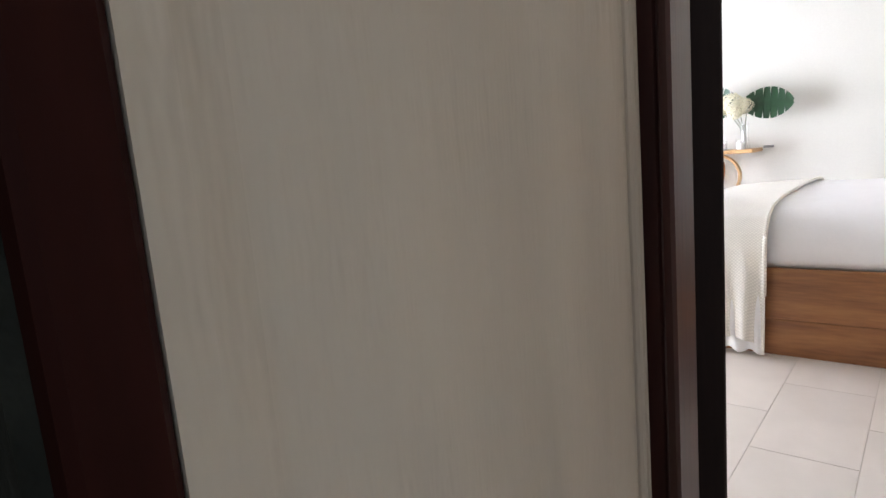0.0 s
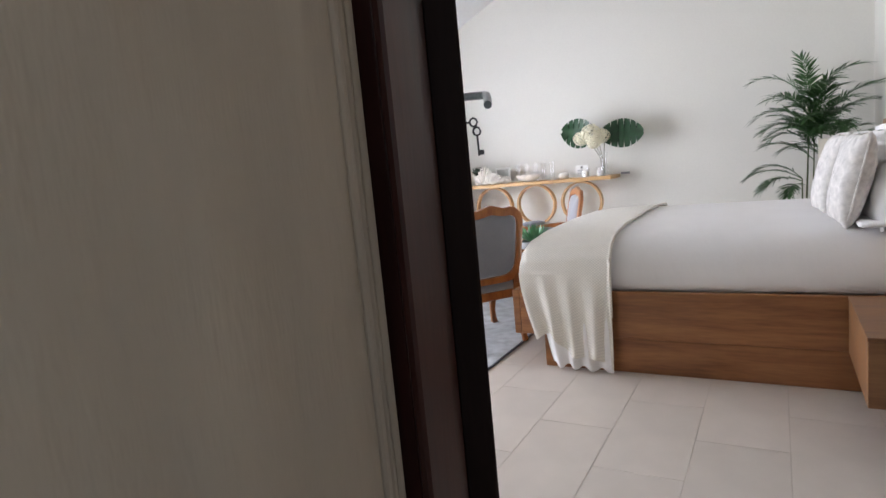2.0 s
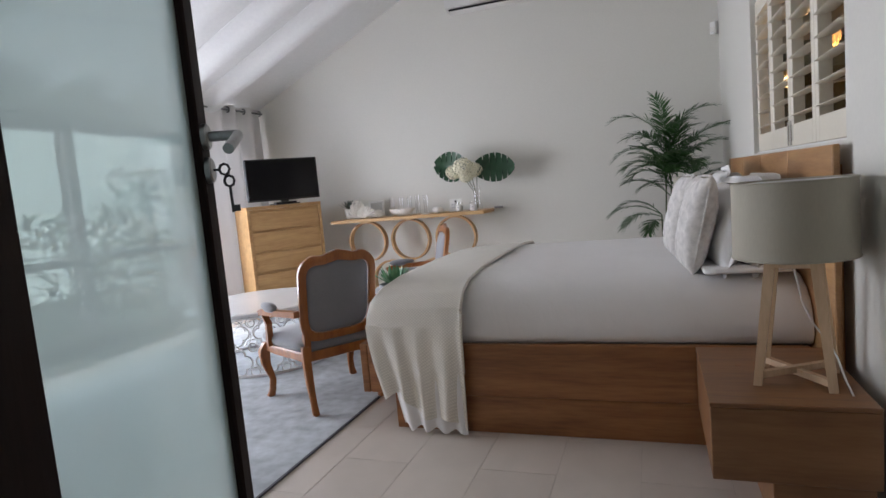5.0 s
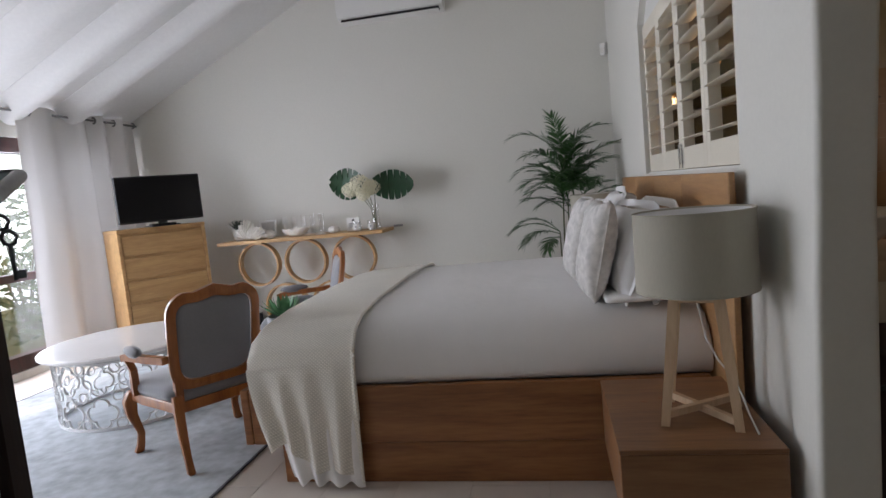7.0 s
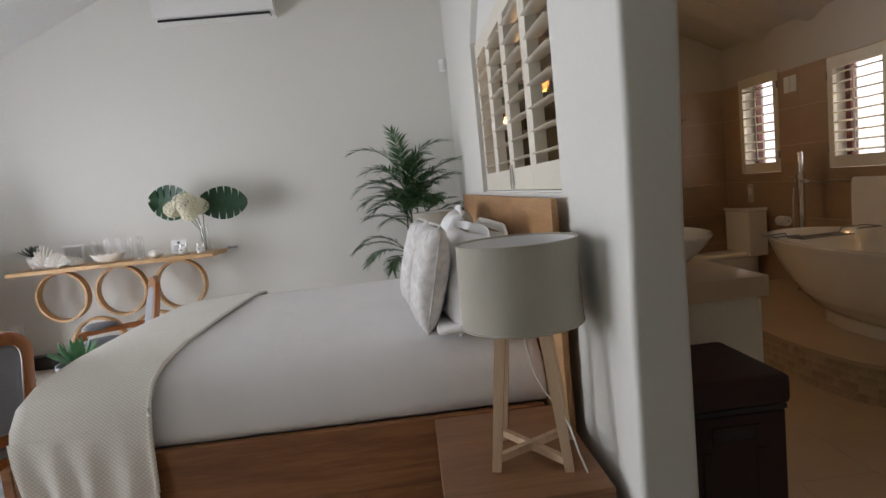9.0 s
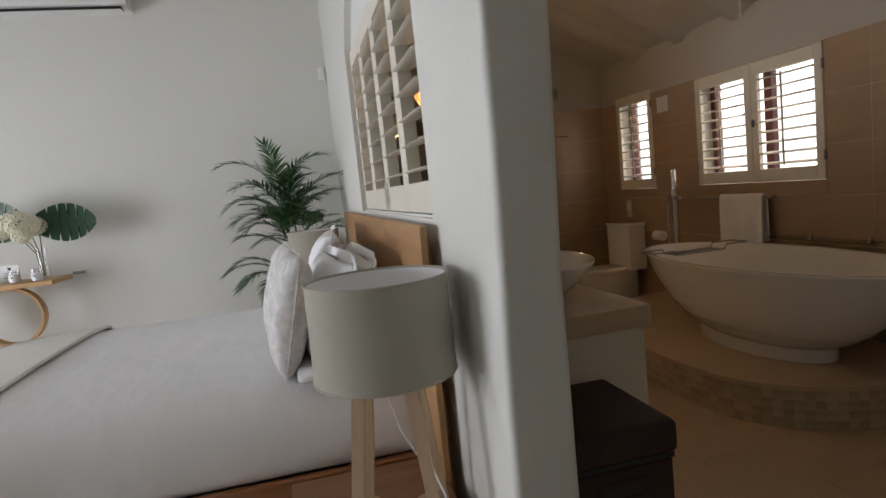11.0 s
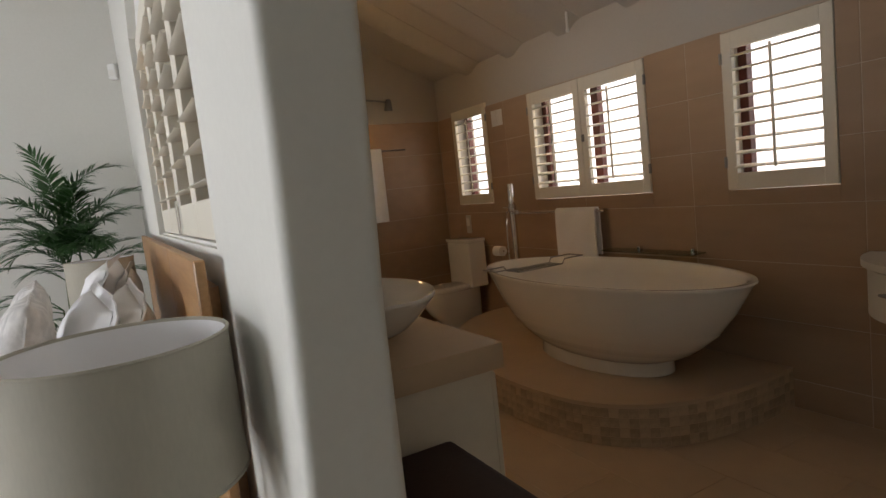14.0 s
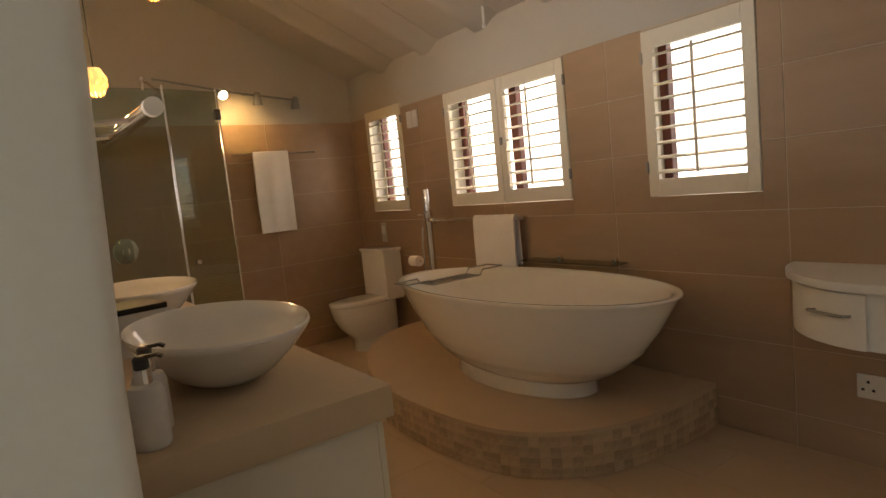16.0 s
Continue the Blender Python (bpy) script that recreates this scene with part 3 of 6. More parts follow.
part("mattress_cover", bm, BEDLINEN, bed, "smooth white cotton bed cover", smooth=80)
# throw over the foot of the bed
throw = thing("throw_blanket", -0.53, 3.36, 0.0, 0, "cream knitted throw draped over the foot of the white bed", "blanket")


def throw_path(s):
    """Along the throw: 0 at the hem on the near side, 1 on the far side of the bed."""
    pts = ((3.335, 0.10), (3.338, 0.30), (3.345, 0.46), (3.352, 0.54), (3.375, 0.625), (3.43, 0.69), (3.54, 0.729), (3.78, 0.749), (4.36, 0.757), (4.9, 0.749), (5.2, 0.729), (5.31, 0.68), (5.37, 0.60), (5.385, 0.45), (5.39, 0.2))
    f = s * (len(pts) - 1)
    i = min(int(f), len(pts) - 2)
    return [pts[i][c] + (pts[i + 1][c] - pts[i][c]) * (f - i) for c in (0, 1)]


def throw_sheet(x0, x1, s0, s1, hem, off, seed, n=56, rows=70, fold=0.022):
    bm = bmesh.new()
    grid = []
    for j in range(rows + 1):
        s = s0 + (s1 - s0) * j / rows
        y, z = throw_path(s)
        low = max(0.0, min(1.0, (0.55 - z) / 0.45)) if s < 0.4 else 0.0
        line = []
        for i in range(n + 1):
            u = i / n
            x = x0 + (x1 - x0) * u
            wav = math.sin(u * 24 + seed + 1.3 * noise.noise(Vector((u * 3, z * 2, seed))))
            zz = z
            if s < 0.4 and z < 0.46:
                zz = 0.46 - (0.46 - z) * (0.46 - hem(u)) / 0.36
            end = max(0.0, (-0.72 - x) / 0.1)
            foot = max(0.0, (x1 - x) / (x1 - x0))
            zz -= 0.022 * foot ** 1.6 * (0 if low else 1)
            zz -= 0.09 * min(1.0, end) ** 2 * (0 if low else 1)
            line.append(bm.verts.new((x + 0.53 + 0.10 * low ** 1.3 * (1 - u) ** 1.5 + 0.008 * noise.noise(Vector((z * 5, u, seed))) * low, y - 3.36 - off + 0.02 * foot ** 2 - 0.02 - fold * low * (wav + 0.6), zz + 0.003 * noise.noise(Vector((x * 3, y * 3, seed))))))
        grid.append(line)
    for a, b in zip(grid, grid[1:]):
        for i in range(n):
            bm.faces.new((a[i], a[i + 1], b[i + 1], b[i]))
    thicken(bm, 0.006)
    return bm


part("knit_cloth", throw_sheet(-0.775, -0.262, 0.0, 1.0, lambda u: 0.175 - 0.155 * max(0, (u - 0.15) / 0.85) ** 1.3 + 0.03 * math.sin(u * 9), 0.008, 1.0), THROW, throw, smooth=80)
part("under_layer", throw_sheet(-0.70, -0.268, 0.0, 0.13, lambda u: 0.012 + 0.03 * (0.5 + 0.5 * math.sin(u * 23 + 1)) * (1 - u * 0.5), -0.004, 4.0, rows=20, fold=0.012), LINEN, throw, "plain white ruffled under layer", smooth=80)
hm = bmesh.new()
tube(hm, [(-0.262 + 0.53, throw_path(k / 40)[0] - 3.36 - 0.032, throw_path(k / 40)[1] + 0.004) for k in range(3, 31)], 0.010, 8)
part("hem", hm, THROW, throw, "thick rolled edge")

# headboard
hb = thing("headboard", 1.22, 4.52, 0.0, 0, "broad solid wood headboard against the white wall", "headboard")
for k in range(4):
    y0 = -1.41 + k * 0.705
    part("panel", box(-0.018, 0.005, y0 + 0.001, y0 + 0.704, 0.02, 1.222, 0.003), HEADWOOD, hb)
part("back_frame", box(0.006, 0.038, -1.30, 1.30, 0.0, 1.15), HEADWOOD, hb)

# pillows


def pillow(w, h, t, seed, frill=0.0):
    """A stuffed pillow, standing: w along y, h up, thickness along x."""
    bm = bmesh.new()
    n = 26
    for side in (1, -1):
        grid = []
        for j in range(n + 1):
            line = []
            for i in range(n + 1):
                u, v = 2 * i / n - 1, 2 * j / n - 1
                d = max(0.0, (1 - abs(u) ** 2.6) * (1 - abs(v) ** 2.6)) ** 0.42
                pin = 1 - 0.07 * (1 - abs(v) ** 2) * abs(u) ** 3
                pin2 = 1 - 0.07 * (1 - abs(u) ** 2) * abs(v) ** 3
                q = Vector((u * 2.2 + seed, v * 2.2, side * 1.1))
                rip = 0.16 * noise.noise(q * 1.3) + 0.20 * abs(noise.noise(q * 2.6)) + 0.08 * abs(noise.noise(q * 6.0))
                line.append(bm.verts.new((side * t / 2 * d * (1 - rip), u * w / 2 * pin, (v * pin2 + 1) * h / 2)))
            grid.append(line)
        for a, b in zip(grid, grid[1:]):
            for i in range(n):
                bm.faces.new((a[i], a[i + 1], b[i + 1], b[i]))
    bmesh.ops.remove_doubles(bm, verts=bm.verts, dist=0.0015)
    return bm


DAMASK = material("damask_cotton", (0.66, 0.635, 0.61), 0.85, grain=20, vary=0.30, stain=30, bump=0.5, sheen=0.2)
BEIGE = material("beige_linen", (0.70, 0.655, 0.60), 0.9, grain=220, vary=0.05, stain=6, bump=0.2, sheen=0.2)
for nm, x, y, z, ry, rz, w, h, t, mat, lab in (
    ("cushion", 0.752, 3.72, 0.712, 13, 5, 0.37, 0.445, 0.15, DAMASK, "pale patterned damask cushion leaning on the pillows"),
    ("cushion", 0.70, 4.20, 0.722, 15, 5, 0.37, 0.44, 0.14, DAMASK, "pale patterned damask cushion on the far half of the bed"),
    ("pillow", 0.862, 3.85, 0.722, 21, 6, 0.70, 0.40, 0.16, LINEN, "crisp white cotton pillow propped upright"),
    ("pillow", 0.875, 4.72, 0.720, 21, -3, 0.70, 0.46, 0.17, LINEN, "crisp white cotton pillow on the far half of the bed"),
    ("pillow", 1.00, 3.84, 0.725, 14, 2, 0.72, 0.385, 0.16, BEIGE, "beige linen pillow against the headboard"),
    ("pillow", 1.00, 4.75, 0.725, 14, -2, 0.72, 0.385, 0.16, BEIGE, "beige linen pillow against the headboard, far half"),
):
    o = thing(nm, x, y, z, 0, lab, nm, "bed pillows")
    o.matrix_basis = pose(x, y, z, 0, ry, rz)
    part("filling", pillow(w, h, t, x * 7 + y), mat, o, smooth=80)
    pp = bmesh.new()
    edge, rim_out = [], []
    wide = 0.0 if nm == "cushion" else 0.032
    for k in range(97):
        a = 2 * math.pi * k / 96
        c, s = math.cos(a), math.sin(a)
        ey, ez = math.copysign(abs(c) ** (2 / 9), c), math.copysign(abs(s) ** (2 / 9), s)
        edge.append((0, w / 2 * 0.985 * ey, h / 2 + h / 2 * 0.985 * ez))
        sway = 0.005 * math.sin(k * 0.3 + x * 9) + 0.009 * noise.noise(Vector((k * 0.15, x * 7, y)))
        rim_out.append((sway, (w / 2 + wide) * ey, h / 2 + (h / 2 + wide) * ez))
    if wide:
        add_loops(pp, [edge[:96], [Vector(p).lerp(Vector(q), 0.5) + Vector((0.004, 0, 0)) for p, q in zip(edge[:96], rim_out)], rim_out[:96]], close_ends=False)
        thicken(pp, 0.004)
        part("flange", pp, mat, o, smooth=70)
    else:
        tube(pp, edge, 0.005, 6)
        part("piping", pp, mat, o)
flat = thing("sheet_fold", 0.98, 3.62, 0.728, 0, "folded white sheet edge lying under the pillows", "sheet")
bm = bmesh.new()
rows_ = []
for zz, ins in ((0.0, 0.0), (0.004, -0.006), (0.012, -0.008), (0.020, 0.0)):
    rows_.append([(px, py, zz + 0.008 * noise.noise(Vector((px * 9, py * 9, zz)))) for px, py in rounded_rect(0.165 - ins, 0.175 - ins, 0.03, 4)])
part("cloth", add_loops(bm, rows_), LINEN, flat, smooth=80)

# nightstand and lamp
ns = thing("nightstand", 0.985, 3.0, 0, 0, "low chunky oiled-wood nightstand beside the bed", "nightstand")
part("top", box(-0.23, 0.228, -0.305, 0.314, 0.437, 0.452, 0.002), STANDWOOD, ns)
part("body", box(-0.228, 0.228, -0.303, 0.314, 0.199, 0.436, 0.002), STANDWOOD, ns)
part("base", box(-0.05, 0.226, -0.25, 0.31, 0.0, 0.198, 0.002), STANDWOOD, ns)
for kx, ky in ((-0.10, 0.08), (-0.04, 0.11)):
    k = lathe(bmesh.new(), [(0.011, 0.4505), (0.011, 0.4526), (0.004, 0.4528)], 10, kx, ky)
    part("peg", k, BEDWOOD, ns, "small dark wooden plug")

lamp = thing("table_lamp", 1.047, 2.945, 0.453, -15, "table lamp with grey-beige linen drum shade on pale wooden legs", "lamp")
for sx, sy in ((-1, -1), (1, -1), (1, 1), (-1, 1)):
    lg = bmesh.new()
    foot, head = Vector((sx * 0.105, sy * 0.105, 0)), Vector((sx * 0.062, sy * 0.062, 0.415))
    rings = []
    for p, h in ((foot, 0.013), (head, 0.016)):
        rings.append([p + Vector((a * h, b * h, 0)) for a, b in ((-1, -1), (1, -1), (1, 1), (-1, 1))])
    add_loops(lg, rings)
    part("leg", lg, LAMPWOOD, lamp)
for a in (1, -1):
    st = bmesh.new()
    bar(st, [(-0.098, -0.098 * a, 0.03 + 0.004 * a), (0.098, 0.098 * a, 0.03 + 0.004 * a)], 0.02, 0.022)
    part("stretcher", st, LAMPWOOD, lamp)
part("top_plate", box(-0.078, 0.078, -0.078, 0.078, 0.385, 0.412, 0.003), LAMPWOOD, lamp)
part("socket", lathe(bmesh.new(), [(0.018, 0.412), (0.018, 0.47), (0.012, 0.475)], 16), WHITEPL, lamp)
bm = bmesh.new()
add_loops(bm, [[(r * math.cos(2 * math.pi * i / 64), r * math.sin(2 * math.pi * i / 64), z) for i in range(64)] for r, z in ((0.182, 0.418), (0.1795, 0.665), (0.1765, 0.665), (0.179, 0.418), (0.182, 0.418))], close_ends=False)
shade = part("shade", bm, SHADE, lamp, "grey-beige linen drum shade", smooth=40)
for z, r in ((0.418, 0.1818), (0.663, 0.1794)):
    rg = bmesh.new()
    tube(rg, [(r * math.cos(2 * math.pi * i / 64), r * math.sin(2 * math.pi * i / 64), z) for i in range(65)], 0.0032, 6)
    part("trim_ring", rg, SHADE, shade)
ln = bmesh.new()
add_loops(ln, [[(r * math.cos(2 * math.pi * i / 64), r * math.sin(2 * math.pi * i / 64), z) for i in range(64)] for r, z in ((0.1780, 0.422), (0.1758, 0.660))], close_ends=False)
part("lining", ln, LINEN, shade, "white inner lining", smooth=40)
sp = bmesh.new()
for k in range(3):
    a = 2 * math.pi * k / 3
    tube(sp, [(0, 0, 0.47), (0.178 * math.cos(a), 0.178 * math.sin(a), 0.47)], 0.002, 6)
part("spider", sp, STEEL, shade)
cable = bmesh.new()
tube(cable, [(0.0, -0.02, 0.385), (0.01, -0.02, 0.33), (0.02, 0.0, 0.26), (0.05, 0.03, 0.18), (0.09, 0.04, 0.12), (0.115, 0.01, 0.075), (0.135, -0.06, 0.03), (0.155, -0.12, 0.0)], 0.0032, 8)
part("cable", cable, WHITEPL, lamp, "thin white cable")

# shutters in the headboard wall


def shutter_leaf(parent, x, y0, y1, z0, z1, stile, top, bottom, n, tilt, mat, depth=0.03, blade=0.06, rod_at=None):
    """A louvred leaf in the plane x, hung between y0 and y1."""
    part("stile", box(x, x + depth, y0, y0 + stile, z0, z1, 0.002), mat, parent)
    part("stile", box(x, x + depth, y1 - stile, y1, z0, z1, 0.002), mat, parent)
    part("rail", box(x, x + depth, y0 + stile, y1 - stile, z0, z0 + bottom, 0.002), mat, parent)
    part("rail", box(x, x + depth, y0 + stile, y1 - stile, z1 - top, z1, 0.002), mat, parent)
    a, b = z0 + bottom, z1 - top
    me = None
    for k in range(n):
        zc = a + (b - a) * (k + 0.5) / n
        if me is None:
            bm = bmesh.new()
            L = (y1 - y0) / 2 - stile - 0.001
            ring = [(blade / 2 * math.cos(2 * math.pi * i / 12), 0.0066 * math.sin(2 * math.pi * i / 12)) for i in range(12)]
            add_loops(bm, [[(px, s * L, pz) for px, pz in ring] for s in (-1, 1)])
            me = finish("louvre", bm, mat, 40)
        o = new("louvre", me)
        o.parent = parent
        o.matrix_basis = pose(x + depth / 2, (y0 + y1) / 2, zc, 0, tilt, 0)
    if rod_at is not None:
        part("tilt_rod", box(x + rod_at, x + rod_at + 0.01, (y0 + y1) / 2 - 0.007, (y0 + y1) / 2 + 0.007, a + 0.02, b - 0.02, 0.002), mat, parent)


SHUTTER = material("cream_shutter_paint", (0.76, 0.71, 0.60), 0.45, grain=50, vary=0.03, stain=3, bump=0.04)
sill = structure("trim_shutter_sill", box(1.275, 1.375, 3.2, 5.08, 1.2352, 1.243), WHITEPAINT, "white painted sill under the shutters")
edges = (3.205, 3.672, 4.140, 4.608, 5.075)
for k, (a, b) in enumerate(zip(edges, edges[1:])):
    sh = thing("shutter", 0, 0, 0, 0, "cream-painted louvred shutter leaf with open slats", "shutter", "bedroom shutters")
    shutter_leaf(sh, 1.284, a + 0.002, b - 0.002, 1.246, 2.172, 0.052, 0.09, 0.105, 8, -7, SHUTTER, 0.052, 0.086)
    if k in (1, 2):
        bt = bmesh.new()
        yb = b - 0.03 if k == 1 else a + 0.03
        tube(bt, [(1.277, yb, 1.25), (1.277, yb, 1.37)], 0.005, 8)
        add_box(bt, 1.278, 1.2845, yb - 0.012, yb + 0.012, 1.27, 1.35)
        part("bolt", bt, CHROME, sh, "small steel barrel bolt")

copy_thing(ns, pose(0.985, 5.735, 0))
copy_thing(lamp, pose(0.96, 5.80, 0.453, 0, 0, 20))

# ---- far wall ----
ac = thing("air_conditioner", -0.765, 6.88, 3.0, 0, "white wall-mounted split air conditioner", "air conditioner")
bm = bmesh.new()
prof = [(0.0, -0.01), (-0.13, -0.012), (-0.19, 0.02), (-0.205, 0.07), (-0.205, 0.26), (-0.17, 0.285), (0.0, 0.285)]
add_loops(bm, [[(s * 0.525, y, z) for y, z in prof] for s in (-1, 1)])
part("casing", bm, WHITEPL, ac, smooth=30)
part("outlet", box(-0.49, 0.49, -0.183, -0.10, -0.016, 0.004, 0.003), BLACKPL, ac, "dark air outlet slot")
part("flap", box(-0.485, 0.485, -0.185, -0.125, -0.024, -0.018, 0.002), WHITEPL, ac)
sn = thing("alarm_detector", 1.225, 6.845, 2.425, 0, "small white alarm detector in the room corner", "alarm detector")
part("housing", box(-0.03, 0.03, -0.03, 0.02, -0.055, 0.055, 0.012, 3), WHITEPL, sn)
part("lens", box(-0.022, 0.022, -0.034, -0.03, -0.035, 0.01, 0.001), CERAMIC, sn)
sn.matrix_basis = pose(1.225, 6.845, 2.425, 0, 0, -40)

con = thing("console_table", 0, 0, 0, 0, "pale wooden console table on interlocking hoop legs", "console table")
part("tabletop", box(-2.72, -0.97, 6.40, 6.82, 0.905, 0.940, 0.004), OAK, con)


def hoop(cx, cz, r, parent):
    bm = bmesh.new()
    n = 48
    add_loops(bm, [[(cx + q * math.cos(2 * math.pi * i / n), yy, cz + q * math.sin(2 * math.pi * i / n)) for i in range(n)] for q, yy in ((r, 6.56), (r, 6.64), (r - 0.019, 6.64), (r - 0.019, 6.56), (r, 6.56))], close_ends=False)
    part("hoop", bm, OAK, parent, smooth=40)


for cx in (-2.38, -1.865, -1.345):
    hoop(cx, 0.677, 0.225, con)
for cx in (-2.122, -1.605):
    hoop(cx, 0.232, 0.231, con)
pg = thing("wall_peg", -0.9, 6.86, 0.945, 0, "short grey metal peg fixed to the wall", "wall hook")
b = bmesh.new()
tube(b, [(-0.06, -0.06, 0), (0.03, -0.06, 0.0)], 0.012, 10)
tube(b, [(0.0, -0.06, 0), (0.0, 0.02, 0.0)], 0.008, 8)
part("peg", b, STEEL, pg)


def succulent(bm, n, length, width, up, seed, z0=0.0):
    rnd = random.Random(seed)
    for k in range(n):
        a = k * 2.399 + rnd.uniform(-0.2, 0.2)
        e = up * (0.25 + 0.75 * k / n)
        L = length * (1.05 - 0.35 * k / n)
        rings = []
        for j in range(6):
            s = j / 5
            r = L * s * math.cos(e * (0.7 + 0.4 * s))
            z = z0 + L * s * math.sin(e * (0.7 + 0.4 * s)) + 0.01
            w = width * (1 - s) ** 0.7 * (0.55 + 1.2 * s) + 0.0006
            c = Vector((r * math.cos(a), r * math.sin(a), z))
            side = Vector((-math.sin(a), math.cos(a), 0))
            rings.append([c + side * w, c + Vector((0, 0, -w * 0.45)), c - side * w, c + Vector((0, 0, w * 0.25))])
        add_loops(bm, rings)
    return bm


DARKSUCC = material("dark_succulent", (0.022, 0.04, 0.022), 0.5, grain=30, vary=0.3)
GREENSUCC = material("green_succulent", (0.10, 0.26, 0.12), 0.45, grain=20, vary=0.3, stain=9)
s1 = thing("potted_succulent", -2.56, 6.60, 0.941, 0, "small dark spiky succulent in a white pot on the console", "plant")
part("pot", lathe(bmesh.new(), [(0.045, 0), (0.062, 0.035), (0.072, 0.105), (0.065, 0.105), (0.06, 0.09)], 20), CERAMIC, s1)
part("leaves", succulent(bmesh.new(), 30, 0.155, 0.014, 1.25, 3, 0.095), DARKSUCC, s1)


def scallop(bm, cx, cy, w, h, d, ribs, lean=0.3):
    """A ribbed shell, fan up."""
    rows = []
    n = ribs * 4
    for j in range(7):
        v = j / 6
        row = []
        for i in range(n + 1):
            a = math.pi * (0.08 + 0.84 * i / n)
            rr = v * (1 + 0.06 * math.cos(i * math.pi / 2))
            row.append(bm.verts.new((cx + w / 2 * rr * math.cos(a), cy - d * math.sin(v * math.pi * 0.75) * (1 + 0.12 * math.cos(i * math.pi / 2)) + lean * h * v, h * rr * math.sin(a))))
        rows.append(row)
    for a, b in zip(rows, rows[1:]):
        for i in range(n):
            bm.faces.new((a[i], a[i + 1], b[i + 1], b[i]))
    thicken(bm, 0.006)
    return bm


for x, y, w, h, rz, lab in ((-2.45, 6.53, 0.21, 0.20, 12, "large white clam shell standing on the console"), (-2.33, 6.50, 0.25, 0.13, -8, "low white ribbed shell on the console"), (-2.19, 6.53, 0.13, 0.08, 20, "small white ribbed shell on the console")):
    o = thing("seashell", x, y, 0.941, rz, lab, "shell", "console shells")
    part("valve", scallop(bmesh.new(), 0, 0.0, w, h, 0.05, 9), SHELLMAT, o, smooth=60)
    part("valve", scallop(bmesh.new(), 0.01, 0.04, w * 0.9, h * 0.8, -0.03, 9, 0.2), SHELLMAT, o, smooth=60)
bowl = thing("shell_bowl", -1.915, 6.54, 0.941, 0, "wide scalloped white shell bowl on the console", "bowl")
bm = bmesh.new()
n = 56
rings = [[(r * (1 + 0.05 * sc * math.cos(14 * 2 * math.pi * i / n)) * 1.45 * math.cos(2 * math.pi * i / n), r * 0.8 * math.sin(2 * math.pi * i / n), z + 0.006 * sc * math.cos(14 * 2 * math.pi * i / n)) for i in range(n)] for r, z, sc in ((0.03, 0.0, 0), (0.065, 0.018, 0.6), (0.092, 0.05, 1), (0.102, 0.078, 1.2), (0.097, 0.078, 1.2), (0.085, 0.048, 1), (0.055, 0.022, 0.5), (0.015, 0.012, 0))]
part("dish", add_loops(bm, rings), SHELLMAT, bowl, smooth=60)
uc = thing("sea_urchin", -1.50, 6.52, 0.941, 0, "round white sea urchin shell on the console", "shell", "console shells")
bm = bmesh.new()
n = 40
part("test", add_loops(bm, [[(r * (1 + 0.05 * math.cos(10 * 2 * math.pi * i / n)) * math.cos(2 * math.pi * i / n), r * (1 + 0.05 * math.cos(10 * 2 * math.pi * i / n)) * math.sin(2 * math.pi * i / n), z) for i in range(n)] for r, z in ((0.025, 0.0), (0.05, 0.012), (0.06, 0.032), (0.05, 0.055), (0.03, 0.066), (0.012, 0.068))]), SHELLMAT, uc, smooth=60)
sf = thing("starfish", -1.63, 6.48, 0.941, 20, "small flat white starfish on the console", "shell", "console shells")
bm = bmesh.new()
o_ = [(0.055 * (1 if k % 2 == 0 else 0.38) * math.cos(k * math.pi / 5), 0.055 * (1 if k % 2 == 0 else 0.38) * math.sin(k * math.pi / 5)) for k in range(10)]
add_loops(bm, [[(x, y, 0) for x, y in o_], [(x * 0.97, y * 0.97, 0.006) for x, y in o_], [(x * 0.3, y * 0.3, 0.016) for x, y in o_]])
part("body", bm, SHELLMAT, sf)
for x, y in ((-2.08, 6.66), (-1.98, 6.68), (-1.88, 6.68), (-1.78, 6.67), (-1.68, 6.66)):
    o = thing("glass_tumbler", x, y, 0.941, 0, "tall clear drinking glass on the console", "glass", "console glasses")
    g = part("vessel", lathe(bmesh.new(), [(0.026, 0), (0.03, 0.2), (0.0285, 0.2), (0.025, 0.012)], 24), GLASS, o)
    g.visible_shadow = False
pf = thing("picture_frame", -2.20, 6.70, 0.941, 8, "small white picture frame leaning on the console", "picture frame")
pf.matrix_basis = pose(-2.30, 6.70, 0.943, -9, 0, 8)
bm = bmesh.new()
for a in ((-0.09, 0.09, 0, 0.022), (-0.09, 0.09, 0.158, 0.18)):
    add_box(bm, a[0], a[1], 0, 0.014, a[2], a[3], 0.003)
for a, b in ((-0.09, -0.068), (0.068, 0.09)):
    add_box(bm, a, b, 0, 0.014, 0.022, 0.158, 0.003)
part("frame", bm, WHITEPL, pf)
part("print", box(-0.068, 0.068, 0.006, 0.010, 0.022, 0.158), POT, pf, "pale grey print")
cd = thing("place_card", -1.31, 6.64, 0.941, -6, "white folded card with a dark printed mark on the console", "card")
cd.matrix_basis = pose(-1.345, 6.64, 0.942, -10, 0, -6)
part("sheet", box(-0.07, 0.07, 0, 0.003, 0, 0.13), WHITEPL, cd)
part("mark", box(-0.01, 0.012, -0.003, -0.0005, 0.095, 0.115), BLACKPL, cd, "small dark printed mark")
for k in range(3):
    part("text_line", box(-0.045, 0.03 + 0.01 * k, -0.002, -0.0005, 0.035 + 0.018 * k, 0.041 + 0.018 * k), GREYFAB, cd)
